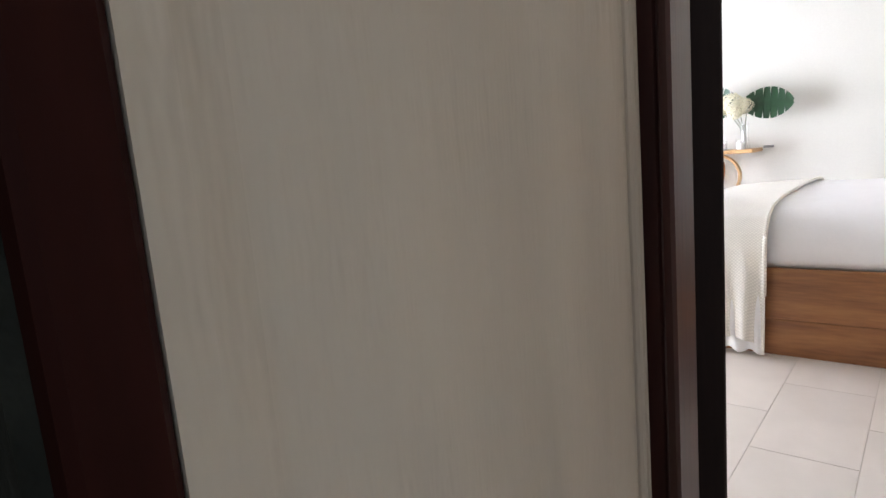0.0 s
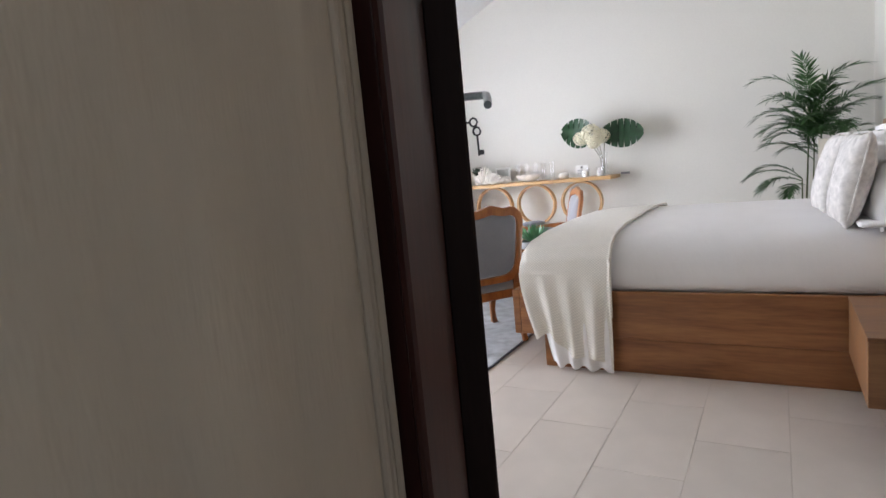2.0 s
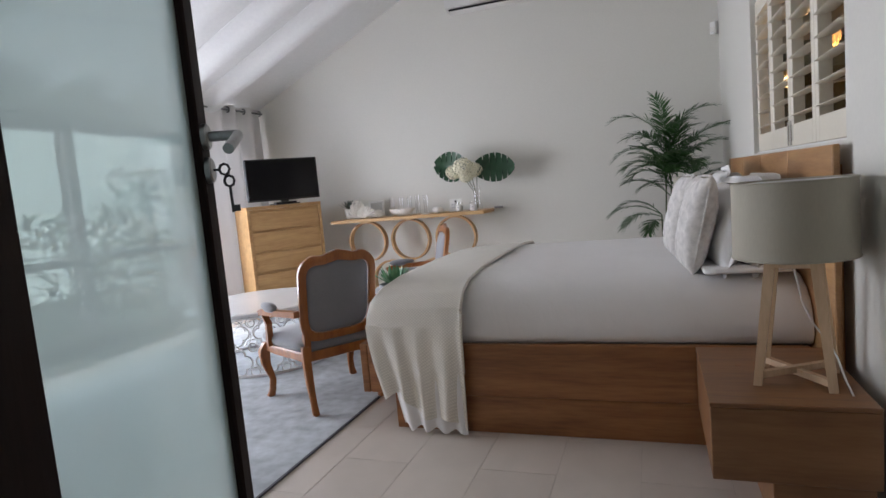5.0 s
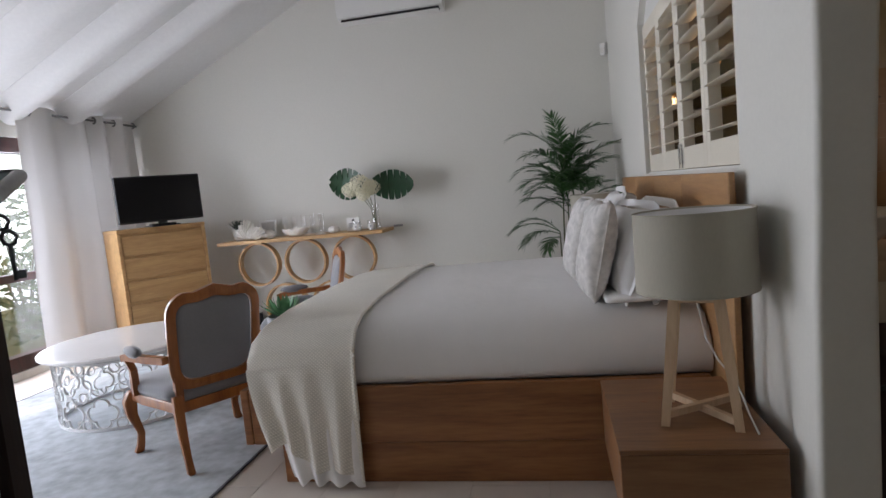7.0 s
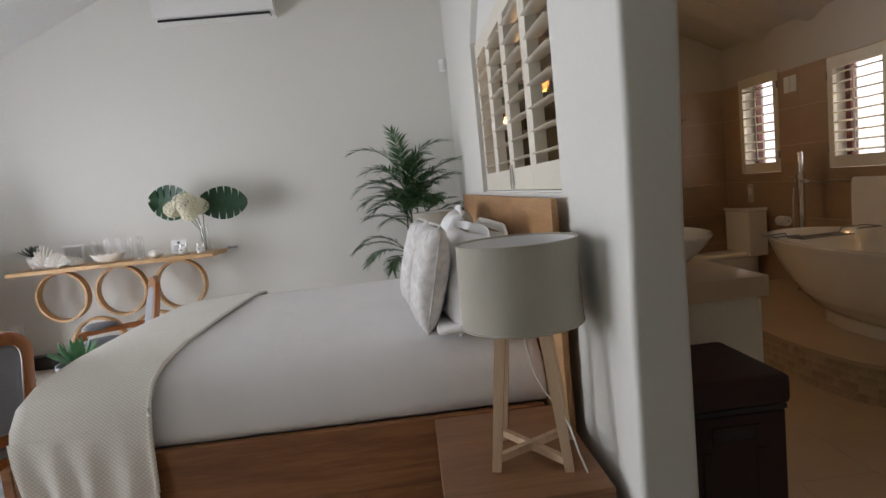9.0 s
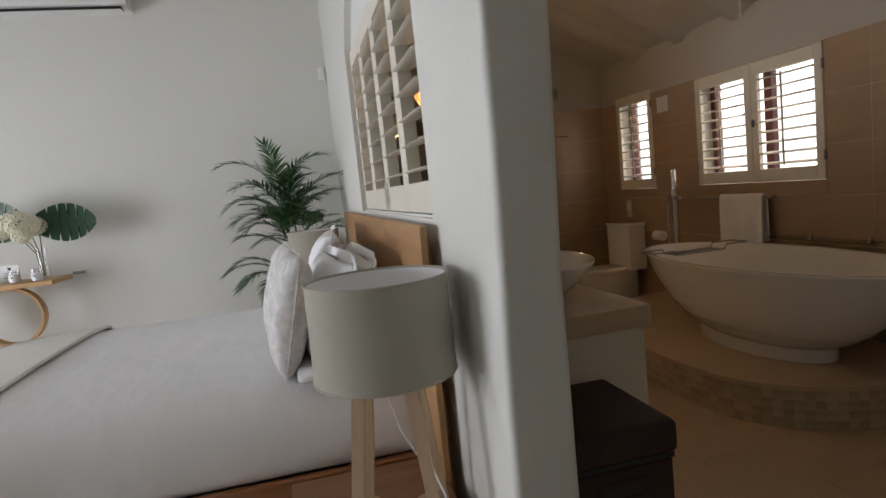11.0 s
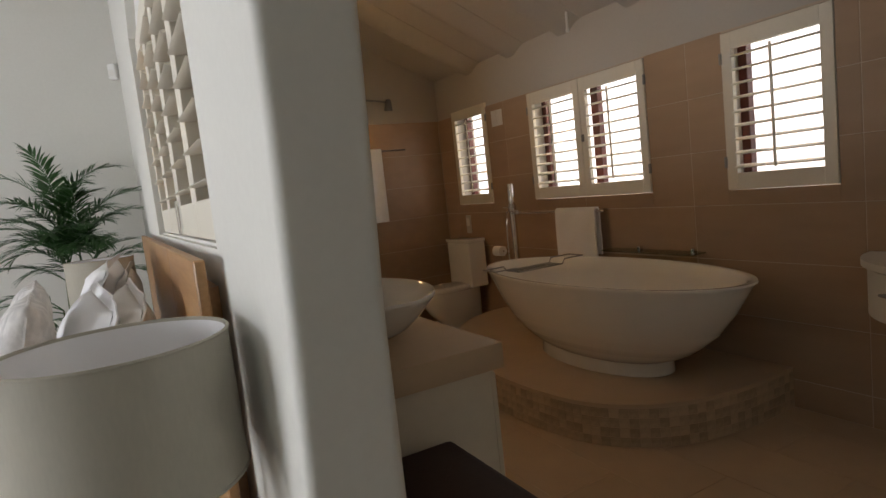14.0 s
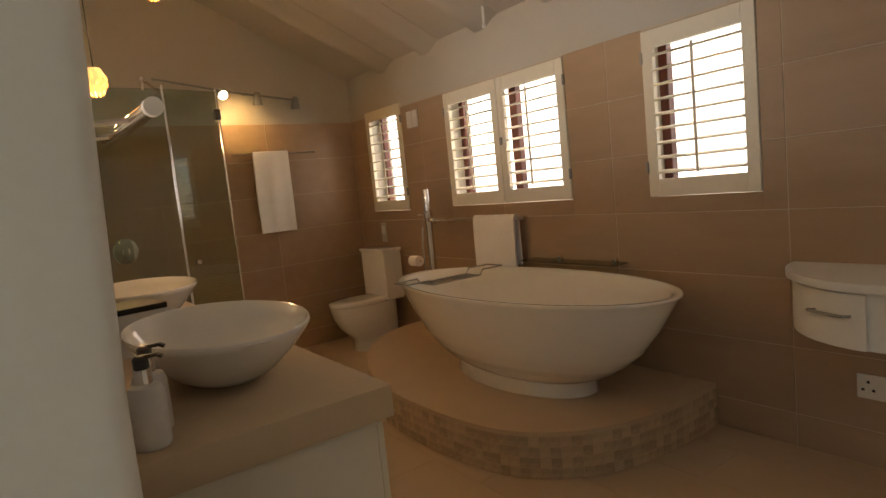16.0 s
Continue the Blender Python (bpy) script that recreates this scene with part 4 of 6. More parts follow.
for x, y in ((-1.275, 6.56), (-1.10, 6.50)):
    o = thing("candle_jar", x, y, 0.941, 0, "small white candle in a glass jar with printed label", "candle", "console candles")
    part("wax", lathe(bmesh.new(), [(0.036, 0.003), (0.036, 0.06), (0.004, 0.062)], 24), WHITEPL, o)
    g = part("jar", lathe(bmesh.new(), [(0.040, 0), (0.042, 0.095), (0.039, 0.095), (0.037, 0.002)], 24), GLASS, o)
    g.visible_shadow = False
    lb = bmesh.new()
    add_loops(lb, [[(0.0425 * math.sin(a / 10), -0.0425 * math.cos(a / 10), z) for a in range(-8, 9)] for z in (0.02, 0.065)], close_ends=False, cyclic=False)
    part("label", lb, WHITEPL, o)
    part("print", box(-0.008, 0.008, -0.0445, -0.0428, 0.035, 0.047), GREYFAB, o)

# vase with hydrangeas and two monstera leaves
vs = thing("flower_vase", -1.09, 6.62, 0.941, 0, "clear glass vase with cream hydrangeas and two monstera leaves", "vase")
g = part("vessel", lathe(bmesh.new(), [(0.045, 0.0), (0.05, 0.01), (0.034, 0.13), (0.042, 0.24), (0.039, 0.24), (0.031, 0.13), (0.045, 0.015)], 28), GLASS, vs)
g.visible_shadow = False
for dx, dz in ((-0.13, 0.40), (-0.04, 0.44), (0.03, 0.40), (-0.06, 0.34)):
    st = bmesh.new()
    tube(st, [(0.012 * dx * 10, 0, 0.02), (dx * 0.25, -0.01, 0.2), (dx, -0.05, dz - 0.03)], 0.004, 6)
    part("stem", st, STEMG, vs)


def bloom(cx, cy, cz, r, seed):
    bm = bmesh.new()
    rnd = random.Random(seed)
    for k in range(95):
        zc = 1 - 2 * (k + 0.5) / 95
        a = k * 2.39996
        d = Vector((math.sqrt(1 - zc * zc) * math.cos(a), math.sqrt(1 - zc * zc) * math.sin(a), zc * 0.85))
        c = Vector((cx, cy, cz)) + d * r * rnd.uniform(0.86, 1.04)
        q = d.to_track_quat("Z", "Y").to_matrix()
        spin = rnd.uniform(0, 1.5)
        for p in range(4):
            t = spin + p * math.pi / 2
            e, f = Vector((math.cos(t), math.sin(t), 0.25)), Vector((-math.sin(t), math.cos(t), 0))
            w = r * 0.15
            vs_ = [bm.verts.new(c + q @ v) for v in (Vector((0, 0, 0)), e * w * 0.8 + f * w * 0.62, e * w * 1.5 + Vector((0, 0, -0.1 * w)), e * w * 0.8 - f * w * 0.62)]
            bm.faces.new(vs_)
    return bm


for k, (x, y, z, r) in enumerate(((-0.195, -0.11, 0.405, 0.085), (-0.08, -0.14, 0.445, 0.108), (0.015, -0.10, 0.41, 0.085), (-0.05, -0.16, 0.355, 0.075))):
    part("flower_head", bloom(x, y, z, r, k), PETAL, vs, "cream hydrangea head", smooth=0.0)


def monstera(L, W, cuts=5):
    """A slit leaf in its own xz plane, from the stalk at the origin along +x."""
    bm = bmesh.new()
    for side in (1, -1):
        n = 60
        mid, rim = [], []
        for i in range(n + 1):
            s = i / n
            w = W / 2 * (max(0.0, math.sin(math.pi * min(1, s * 0.89 + 0.10))) ** 0.62) + 0.002
            slit = 1.0
            if 0.16 < s < 0.92:
                ph = (s * cuts * 1.25) % 1.0
                slit = 0.55 if ph < 0.10 else 1.0
            back = -0.10 * L * (1 - s) ** 3
            sweep = 0.16 * W * s
            mid.append((L * s, 0.02 * math.sin(s * 3), 0.0))
            rim.append((L * s * 0.94 + back + sweep * 0.6, 0.05 * L * (1 - slit) - 0.06 * L * s * s, side * w * slit))
        for i in range(n):
            a, b, c, d = mid[i], mid[i + 1], rim[i + 1], rim[i]
            m1 = tuple((p + q) / 2 + (0.012 if k == 1 else 0) for k, (p, q) in enumerate(zip(a, d)))
            m2 = tuple((p + q) / 2 + (0.012 if k == 1 else 0) for k, (p, q) in enumerate(zip(b, c)))
            va = [bm.verts.new(v) for v in (a, b, m2, m1)]
            vb = [bm.verts.new(v) for v in (m1, m2, c, d)]
            bm.faces.new(va)
            bm.faces.new(vb)
    bmesh.ops.remove_doubles(bm, verts=bm.verts, dist=0.0004)
    return bm


lf = part("leaf", monstera(0.36, 0.29), MONSTERA, vs, "dark green slit monstera leaf", smooth=60)
lf.matrix_basis = pose(0.06, -0.06, 0.425, 0, 2, 8)
lf = part("leaf", monstera(0.33, 0.31), MONSTERA, vs, "dark green slit monstera leaf", smooth=60)
lf.matrix_basis = pose(-0.10, -0.05, 0.435, 0, 192, -6)

sk = thing("wall_socket", -3.0, 6.872, 0.38, 0, "white double power socket on the wall", "socket")
part("plate", box(-0.06, 0.06, -0.008, 0.008, -0.04, 0.04, 0.003), WHITEPL, sk)
part("plug", box(-0.03, 0.01, -0.035, -0.008, -0.02, 0.02, 0.005), WHITEPL, sk)
cs = thing("flat_case", -2.75, 6.79, 0.0, 0, "flat black case on the floor under the console", "case")
part("shell", box(-0.28, 0.20, -0.06, 0.06, 0.0, 0.115, 0.012, 2), BLACKPL, cs)
part("lid", box(-0.278, 0.198, -0.058, 0.058, 0.1155, 0.122, 0.003), BLACKPL, cs)

# dresser and television
dr = thing("chest_of_drawers", -3.03, 6.03, 0.0, 55, "tall pale oak chest of drawers set across the corner", "dresser")
W2 = 0.405
part("side", box(-W2, -W2 + 0.03, 0.0, 0.42, 0.0, 1.143, 0.003), OAK, dr)
part("side", box(W2 - 0.03, W2, 0.0, 0.42, 0.0, 1.143, 0.003), OAK, dr)
part("top", box(-W2 - 0.002, W2 + 0.002, -0.004, 0.425, 1.144, 1.175, 0.003), OAK, dr)
part("back", box(-W2 + 0.03, W2 - 0.03, 0.40, 0.415, 0.05, 1.14), OAK, dr)
part("plinth", box(-W2 + 0.031, W2 - 0.031, 0.01, 0.03, 0.0, 0.07), OAK, dr)
for k in range(5):
    z0 = 0.075 + k * 0.2135
    d = part("drawer", box(-W2 + 0.034, W2 - 0.034, 0.008, 0.39, z0, z0 + 0.185, 0.003), OAK, dr)
    part("finger_rail", box(-W2 + 0.034, W2 - 0.034, 0.022, 0.04, z0 + 0.1855, z0 + 0.213), OAK, d)
tv = thing("television", -3.06, 6.10, 1.176, 51, "flat black television on the chest of drawers", "television")
part("bezel", box(-0.385, 0.385, 0.0, 0.035, 0.045, 0.485, 0.006), BLACKPL, tv)
part("screen", box(-0.372, 0.372, -0.003, 0.0, 0.062, 0.472), SCREEN, tv, "dark glossy screen")
part("stand", box(-0.14, 0.14, -0.06, 0.12, 0.0, 0.012, 0.004), BLACKPL, tv)
part("neck", box(-0.04, 0.04, 0.012, 0.03, 0.012, 0.06), BLACKPL, tv)
mb = thing("decoder_box", -2.97, 5.97, 1.176, 51, "small black decoder box below the television", "media box")
part("case", box(-0.11, 0.11, -0.03, 0.06, 0.0, 0.028, 0.004), BLACKPL, mb)
part("front", box(-0.105, 0.105, -0.033, -0.030, 0.004, 0.024), SCREEN, mb)

# rug
rug = thing("rug", -2.15, 4.15, 0.0, 0, "washed blue-grey patterned rug with a dark bound edge", "rug")
part("carpet_body", box(-1.19, 1.19, -1.69, 1.69, 0.001, 0.009, 0.003), RUG, rug)
EDGE = material("rug_binding", (0.10, 0.10, 0.11), 0.9, grain=200, vary=0.15)
bm = bmesh.new()
for a in ((1.190, 1.202, -1.702, 1.702), (-1.202, -1.190, -1.702, 1.702), (-1.19, 1.19, 1.690, 1.702), (-1.19, 1.19, -1.702, -1.690)):
    add_box(bm, a[0], a[1], a[2], a[3], 0.001, 0.010)
part("binding", bm, EDGE, rug)

# coffee table
ct = thing("coffee_table", -2.22, 4.43, 0.010, 0, "round white coffee table on a pierced quatrefoil metal drum", "coffee table")
part("tabletop", lathe(bmesh.new(), [(0.525, 0.43), (0.54, 0.437), (0.54, 0.452), (0.53, 0.46), (0.01, 0.46)], 72), TABLEWHITE, ct, "glossy white round top")
for z in (0.006, 0.415):
    rg = bmesh.new()
    add_loops(rg, [[(r * math.cos(2 * math.pi * i / 72), r * math.sin(2 * math.pi * i / 72), zz) for i in range(72)] for r, zz in ((0.46, z - 0.006), (0.474, z - 0.006), (0.474, z + 0.012), (0.46, z + 0.012), (0.46, z - 0.006))], close_ends=False)
    part("ring", rg, TABLEWHITE, ct)
cells, RR = 14, 0.467
cw = 2 * math.pi * RR / cells


def on_drum(a, z):
    return (RR * math.cos(a), RR * math.sin(a), z)


quat = bmesh.new()
pts = []
for k in range(65):
    t = 2 * math.pi * k / 64
    r = 0.062 + 0.030 * abs(math.cos(2 * t)) ** 0.6
    pts.append(on_drum(r * math.cos(t) / RR, r * math.sin(t)))
bar(quat, pts, 0.008, 0.012, (1, 0, 0))
qme = finish("quatrefoil", quat, TABLEWHITE, 40)
small = bmesh.new()
bar(small, [on_drum(0.030 * math.cos(2 * math.pi * k / 24) / RR, 0.030 * math.sin(2 * math.pi * k / 24)) for k in range(25)], 0.007, 0.010, (1, 0, 0))
sme = finish("small_ring", small, TABLEWHITE, 40)
for row, z in enumerate((0.108, 0.315)):
    for k in range(cells):
        o = new("quatrefoil", qme)
        o.parent = ct
        o.matrix_basis = pose(0, 0, z, 0, 0, 360 * k / cells)
for z in (0.028 + 0.012, 0.2115, 0.385):
    for k in range(cells):
        o = new("small_ring", sme)
        o.parent = ct
        o.matrix_basis = pose(0, 0, z, 0, 0, 360 * (k + 0.5) / cells)

# ---- armchairs: front towards local -y ----


LOW = 0.056


def armchair(x, y, rz, label):
    ch = thing("armchair", x, y, 0.010, rz, label, "chair", "armchairs round the coffee table")
    for sx in (-1, 1):
        lg = bmesh.new()
        prof = ((0.345, 0.0, 0.026), (0.285, 0.022, 0.031), (0.21, 0.020, 0.025), (0.11, -0.006, 0.017), (0.04, 0.002, 0.018), (0.0, 0.014, 0.022))
        rings = [[(sx * (0.268 + o) + h * a, -0.245 - o + h * b, z) for a, b in ((-1, -1), (1, -1), (1, 1), (-1, 1))] for z, o, h in prof]
        add_loops(lg, rings)
        bmesh.ops.bevel(lg, geom=lg.edges[:], offset=0.006, segments=2, affect="EDGES")
        part("leg", lg, CHAIRWOOD, ch, "curved cabriole front leg", smooth=60)
        lg = bmesh.new()
        rings = [[(sx * 0.205 + h * a, yb + h * b, z) for a, b in ((-1, -1), (1, -1), (1, 1), (-1, 1))] for z, yb, h in ((0.0, 0.285, 0.017), (0.08, 0.262, 0.016), (0.17, 0.240, 0.019), (0.31, 0.225, 0.022), (0.385, 0.232, 0.022))]
        add_loops(lg, rings)
        bmesh.ops.bevel(lg, geom=lg.edges[:], offset=0.005, segments=2, affect="EDGES")
        part("leg", lg, CHAIRWOOD, ch, "tapered back leg", smooth=60)
        am = bmesh.new()
        bar(am, [(sx * 0.245, 0.27, 0.63 - LOW), (sx * 0.275, 0.14, 0.625 - LOW), (sx * 0.30, 0.0, 0.62 - LOW), (sx * 0.31, -0.10, 0.615 - LOW), (sx * 0.312, -0.155, 0.60 - LOW)], 0.036, 0.034)
        bar(am, [(sx * 0.305, -0.13, 0.60 - LOW), (sx * 0.292, -0.10, 0.54 - LOW), (sx * 0.285, -0.13, 0.47 - LOW), (sx * 0.28, -0.15, 0.40 - LOW)], 0.034, 0.036, (0, 1, 0))
        a_ = part("arm", am, CHAIRWOOD, ch, smooth=40)
        pd = bmesh.new()
        lathe(pd, [(0.004, -0.03), (0.6, -0.022), (0.95, 0.0), (0.85, 0.018), (0.5, 0.028), (0.01, 0.031)], 20, 0, 0, 0.034, 0.115)
        for v in pd.verts:
            v.co = Vector((sx * 0.303 + v.co.x, -0.02 + v.co.y, 0.648 - LOW + v.co.z))
        part("arm_pad", pd, GREYFAB, a_, "grey upholstered arm pad", smooth=80)
    # seat
    outline = [(-0.285, -0.265), (-0.15, -0.292), (0.0, -0.302), (0.15, -0.292), (0.285, -0.265), (0.275, -0.1), (0.235, 0.12), (0.222, 0.235), (-0.222, 0.235), (-0.235, 0.12), (-0.275, -0.1)]
    rl = bmesh.new()
    add_loops(rl, [[(px * k, py * k, z - LOW - (0.02 if (abs(px) < 0.2 and z < 0.36 and py < 0) else 0)) for px, py in outline] for z, k in ((0.345, 0.97), (0.35, 1.0), (0.395, 1.0), (0.40, 0.99))])
    part("seat_rail", rl, CHAIRWOOD, ch, smooth=30)
    st = bmesh.new()
    add_loops(st, [[(px * k, py * k, z - LOW) for px, py in outline] for z, k in ((0.401, 0.97), (0.425, 1.01), (0.45, 1.0), (0.47, 0.93), (0.482, 0.75), (0.488, 0.4), (0.489, 0.05))])
    part("seat", st, GREYFAB, ch, "grey upholstered seat", smooth=80)
    # back, leaning
    back = new("back")
    back.parent = ch
    back.matrix_basis = pose(0, 0.228, 0.44 - LOW, -11, 0, 0)

    def rim(u, grow):
        """Outline of the back as (x, z)."""
        a = 2 * math.pi * u
        c, s = math.cos(a), math.sin(a)
        e = 0.34
        w = 0.172 + 0.030 * (s + 1) / 2
        px = (w + grow) * math.copysign(abs(c) ** e, c)
        pz = 0.255 + (0.195 + grow) * math.copysign(abs(s) ** e, s)
        if s > 0.2:
            pz += (0.028 * math.cos(px / 0.235 * math.pi / 2) ** 2 + 0.010 * math.cos(px * 40)) * (1.0 if grow > 0 else 0.6)
        return px, pz

    n = 96
    fm = bmesh.new()
    add_loops(fm, [[(rim(i / n, g)[0], y, rim(i / n, g)[1]) for i in range(n)] for g, y in ((0.0, -0.016), (0.020, -0.020), (0.042, -0.012), (0.044, 0.012), (0.020, 0.020), (0.0, 0.016), (0.0, -0.016))], close_ends=False)
    part("back_frame", fm, CHAIRWOOD, back, "shaped wooden back frame", smooth=50)
    for sgn in (-1, 1):
        pn = bmesh.new()
        add_loops(pn, [[(rim(i / n, -0.003)[0] * k, sgn * y, 0.255 + (rim(i / n, -0.003)[1] - 0.255) * k) for i in range(n)] for k, y in ((1.0, 0.004), (0.97, 0.014), (0.85, 0.022 if sgn < 0 else 0.016), (0.5, 0.034 if sgn < 0 else 0.018), (0.05, 0.037 if sgn < 0 else 0.019))])
        part("backrest", pn, GREYFAB, back, "grey upholstered back panel", smooth=80)
    for sgn in (-1, 1):
        up = bmesh.new()
        bar(up, [(sgn * 0.192, 0, -0.06), (sgn * 0.196, 0, 0.10)], 0.036, 0.036, (0, 1, 0))
        part("upright", up, CHAIRWOOD, back)
    return ch


armchair(-1.29, 3.765, 234.1, "cherry-wood armchair with grey upholstery, its back to the entrance")
armchair(-1.24, 5.00, -62, "cherry-wood armchair with grey upholstery beyond the bed foot")

# succulent in a grey pot on a low stool
sp2 = thing("potted_agave", -1.06, 4.36, 0.0, 0, "green fleshy succulent in a tall grey pot at the bed foot", "plant")
part("pot", lathe(bmesh.new(), [(0.075, 0.01), (0.085, 0.05), (0.10, 0.35), (0.11, 0.58), (0.10, 0.58), (0.095, 0.55)], 28), GREYPOT, sp2, "grey tapered pot")
part("soil", lathe(bmesh.new(), [(0.094, 0.545), (0.05, 0.555), (0.01, 0.558)], 20), SOIL, sp2)
part("leaves", succulent(bmesh.new(), 30, 0.19, 0.02, 1.2, 8, 0.56), GREENSUCC, sp2, "fleshy green rosette")

# ---- palm in the corner ----
pl = thing("potted_palm", 0.76, 6.42, 0.0, 0, "airy green parlour palm in a low pale pot", "plant")
part("pot", lathe(bmesh.new(), [(0.11, 0.0), (0.115, 0.02), (0.15, 0.30), (0.155, 0.31), (0.145, 0.31), (0.14, 0.27)], 32), POT, pl, "low tapered pale pot")
part("soil", lathe(bmesh.new(), [(0.139, 0.268), (0.08, 0.28), (0.01, 0.282)], 20), SOIL, pl)


def frond(p0, az, lift, length, bend, seed, pairs=25, first=0.20, reach=0.17):
    """A feathered palm leaf: it leaves p0 at the angle lift and bows over by bend."""
    bm = bmesh.new()
    rnd = random.Random(seed)
    n = 18
    p, pts, dirs = Vector(p0), [], []
    az = radians(az)
    for k in range(n + 1):
        s = k / n
        el = radians(lift - bend * s ** 1.4)
        d = Vector((math.cos(az) * math.cos(el), math.sin(az) * math.cos(el), math.sin(el)))
        pts.append(p.copy())
        dirs.append(d)
        p = p + d * length / n
        az += 0.02 * math.sin(seed)
    tube(bm, pts, 0.0045, 6, 0.0012)
    for k in range(pairs + 1):
        s = min(0.999, first + (1 - first) * (k + 0.4 * rnd.random()) / pairs)
        i = int(s * n)
        q0 = pts[i].lerp(pts[min(i + 1, n)], s * n - i)
        ax = dirs[i]
        side = ax.cross(Vector((0, 0, 1)))
        side = side.normalized() if side.length > 1e-3 else Vector((1, 0, 0))
        up = side.cross(ax)
        t = (s - first) / (1 - first)
        L = reach * (0.45 + 0.55 * math.sin(math.pi * min(1, 0.2 + 0.68 * t))) * rnd.uniform(0.85, 1.12)
        for sg in (-1, 1):
            a = 0.92 - 0.55 * t + rnd.uniform(-0.1, 0.1)
            dirn = (ax * math.cos(a) + side * sg * math.sin(a) + up * rnd.uniform(0.05, 0.35)).normalized()
            face = (up + side * sg * rnd.uniform(-0.5, 0.2)).normalized()
            wide = face.cross(dirn).normalized() * 0.0060
            drop = rnd.uniform(0.18, 0.38)
            q = [q0 + dirn * L * j / 5 - Vector((0, 0, 1)) * L * drop * (j / 5) ** 2.2 for j in range(6)]
            ws = (0.25, 0.85, 1.0, 0.8, 0.45, 0.03)
            vs_ = [(bm.verts.new(v - wide * w), bm.verts.new(v + wide * w)) for v, w in zip(q, ws)]
            for v, w in zip(vs_, vs_[1:]):
                bm.faces.new((v[0], v[1], w[1], w[0]))
    return bm


canes = []
for k, (bx_, by_, tx, ty, tz) in enumerate(((-0.05, 0.0, -0.01, 0.0, 1.36), (0.03, 0.03, 0.08, 0.04, 1.22), (0.0, -0.05, 0.02, -0.06, 1.10), (-0.07, 0.03, -0.07, 0.02, 0.78), (0.06, -0.03, 0.16, -0.04, 1.02))):
    st = bmesh.new()
    tube(st, [(bx_ + (tx - bx_) * s, by_ + (ty - by_) * s, 0.27 + (tz - 0.27) * s) for s in (0, 0.3, 0.65, 1)], 0.009, 8, 0.005)
    part("stem", st, STEMG, pl)
    canes.append((tx, ty, tz))
for k, (c, dz, az, lift, L, bend) in enumerate((
        (0, 0, 185, 74, 0.58, 95), (0, 0, 262, 86, 0.52, 60), (0, 0, 350, 72, 0.54, 80), (0, 0, 100, 76, 0.50, 80), (0, -0.06, 215, 58, 0.48, 85), (0, -0.10, 172, 46, 0.46, 90),
        (1, 0, 330, 62, 0.56, 70), (1, 0, 5, 48, 0.50, 70), (1, 0, 285, 76, 0.52, 80), (1, -0.05, 230, 66, 0.48, 90), (1, -0.05, 55, 60, 0.40, 80),
        (2, 0, 250, 64, 0.46, 95), (2, 0, 200, 54, 0.48, 95), (2, 0, 300, 52, 0.46, 90), (2, -0.08, 165, 60, 0.42, 100),
        (3, 0, 190, 34, 0.46, 75), (3, -0.02, 214, 22, 0.40, 70), (3, 0.0, 168, 48, 0.44, 95), (3, -0.05, 240, 10, 0.34, 60),
        (0, -0.03, 300, 66, 0.46, 75), (1, -0.1, 200, 40, 0.44, 80), (2, 0.05, 330, 70, 0.50, 85), (1, 0.02, 150, 68, 0.46, 80), (4, 0.05, 240, 56, 0.40, 90),
        (4, 0, 335, 40, 0.44, 70), (4, 0, 15, 30, 0.40, 60), (4, 0.02, 290, 62, 0.46, 95), (4, -0.03, 350, 12, 0.38, 50))):
    x, y, z = canes[c]
    part("frond", frond((x, y, z + dz), az, lift, L, bend, k + 3, reach=0.14 if c == 3 else 0.175), LEAF, pl)

rp = random.Random(21)
for k in range(16):
    x, y, z = canes[(0, 1, 2, 4, 0)[k % 5]]
    part("frond", frond((x, y, z - rp.uniform(0.02, 0.32)), rp.uniform(150, 400), rp.uniform(48, 80), rp.uniform(0.34, 0.46), rp.uniform(60, 95), 40 + k, reach=0.15), LEAF, pl)

# ---- garden outside the window ----
gr = random.Random(4)
for nm, cx, cy, h, nleaf in (("garden_shrub", -6.2, 6.3, 1.5, 420), ("garden_shrub", -6.6, 4.6, 1.8, 380), ("garden_shrub", -5.6, 7.6, 1.1, 320), ("garden_shrub", -7.2, 8.4, 2.2, 420)):
    o = thing(nm, cx, cy, -0.26, 0, "dense sunlit garden shrub outside the window", "shrub", "garden shrubs")
    tr = bmesh.new()
    for k in range(5):
        a = k * 1.3
        tube(tr, [(0, 0, 0), (0.2 * math.cos(a), 0.2 * math.sin(a), h * 0.4), (0.45 * math.cos(a), 0.45 * math.sin(a), h * 0.8)], 0.025, 6, 0.008)
    part("branches", tr, STEMG, o)
    lv = bmesh.new()
    for k in range(nleaf):
        d = Vector((gr.gauss(0, 0.42), gr.gauss(0, 0.42), gr.uniform(0.15, 1.0) * h))
        e = Vector((gr.uniform(-1, 1), gr.uniform(-1, 1), gr.uniform(-0.3, 0.9))).normalized()
        w = e.cross(Vector((gr.uniform(-1, 1), gr.uniform(-1, 1), gr.uniform(-1, 1)))).normalized() * gr.uniform(0.02, 0.045)
        L = gr.uniform(0.14, 0.32)
        vs_ = [lv.verts.new(p) for p in (d, d + e * L * 0.45 + w, d + e * L, d + e * L * 0.45 - w)]
        lv.faces.new(vs_)
    part("leaves", lv, HEDGE, o, smooth=0.0)

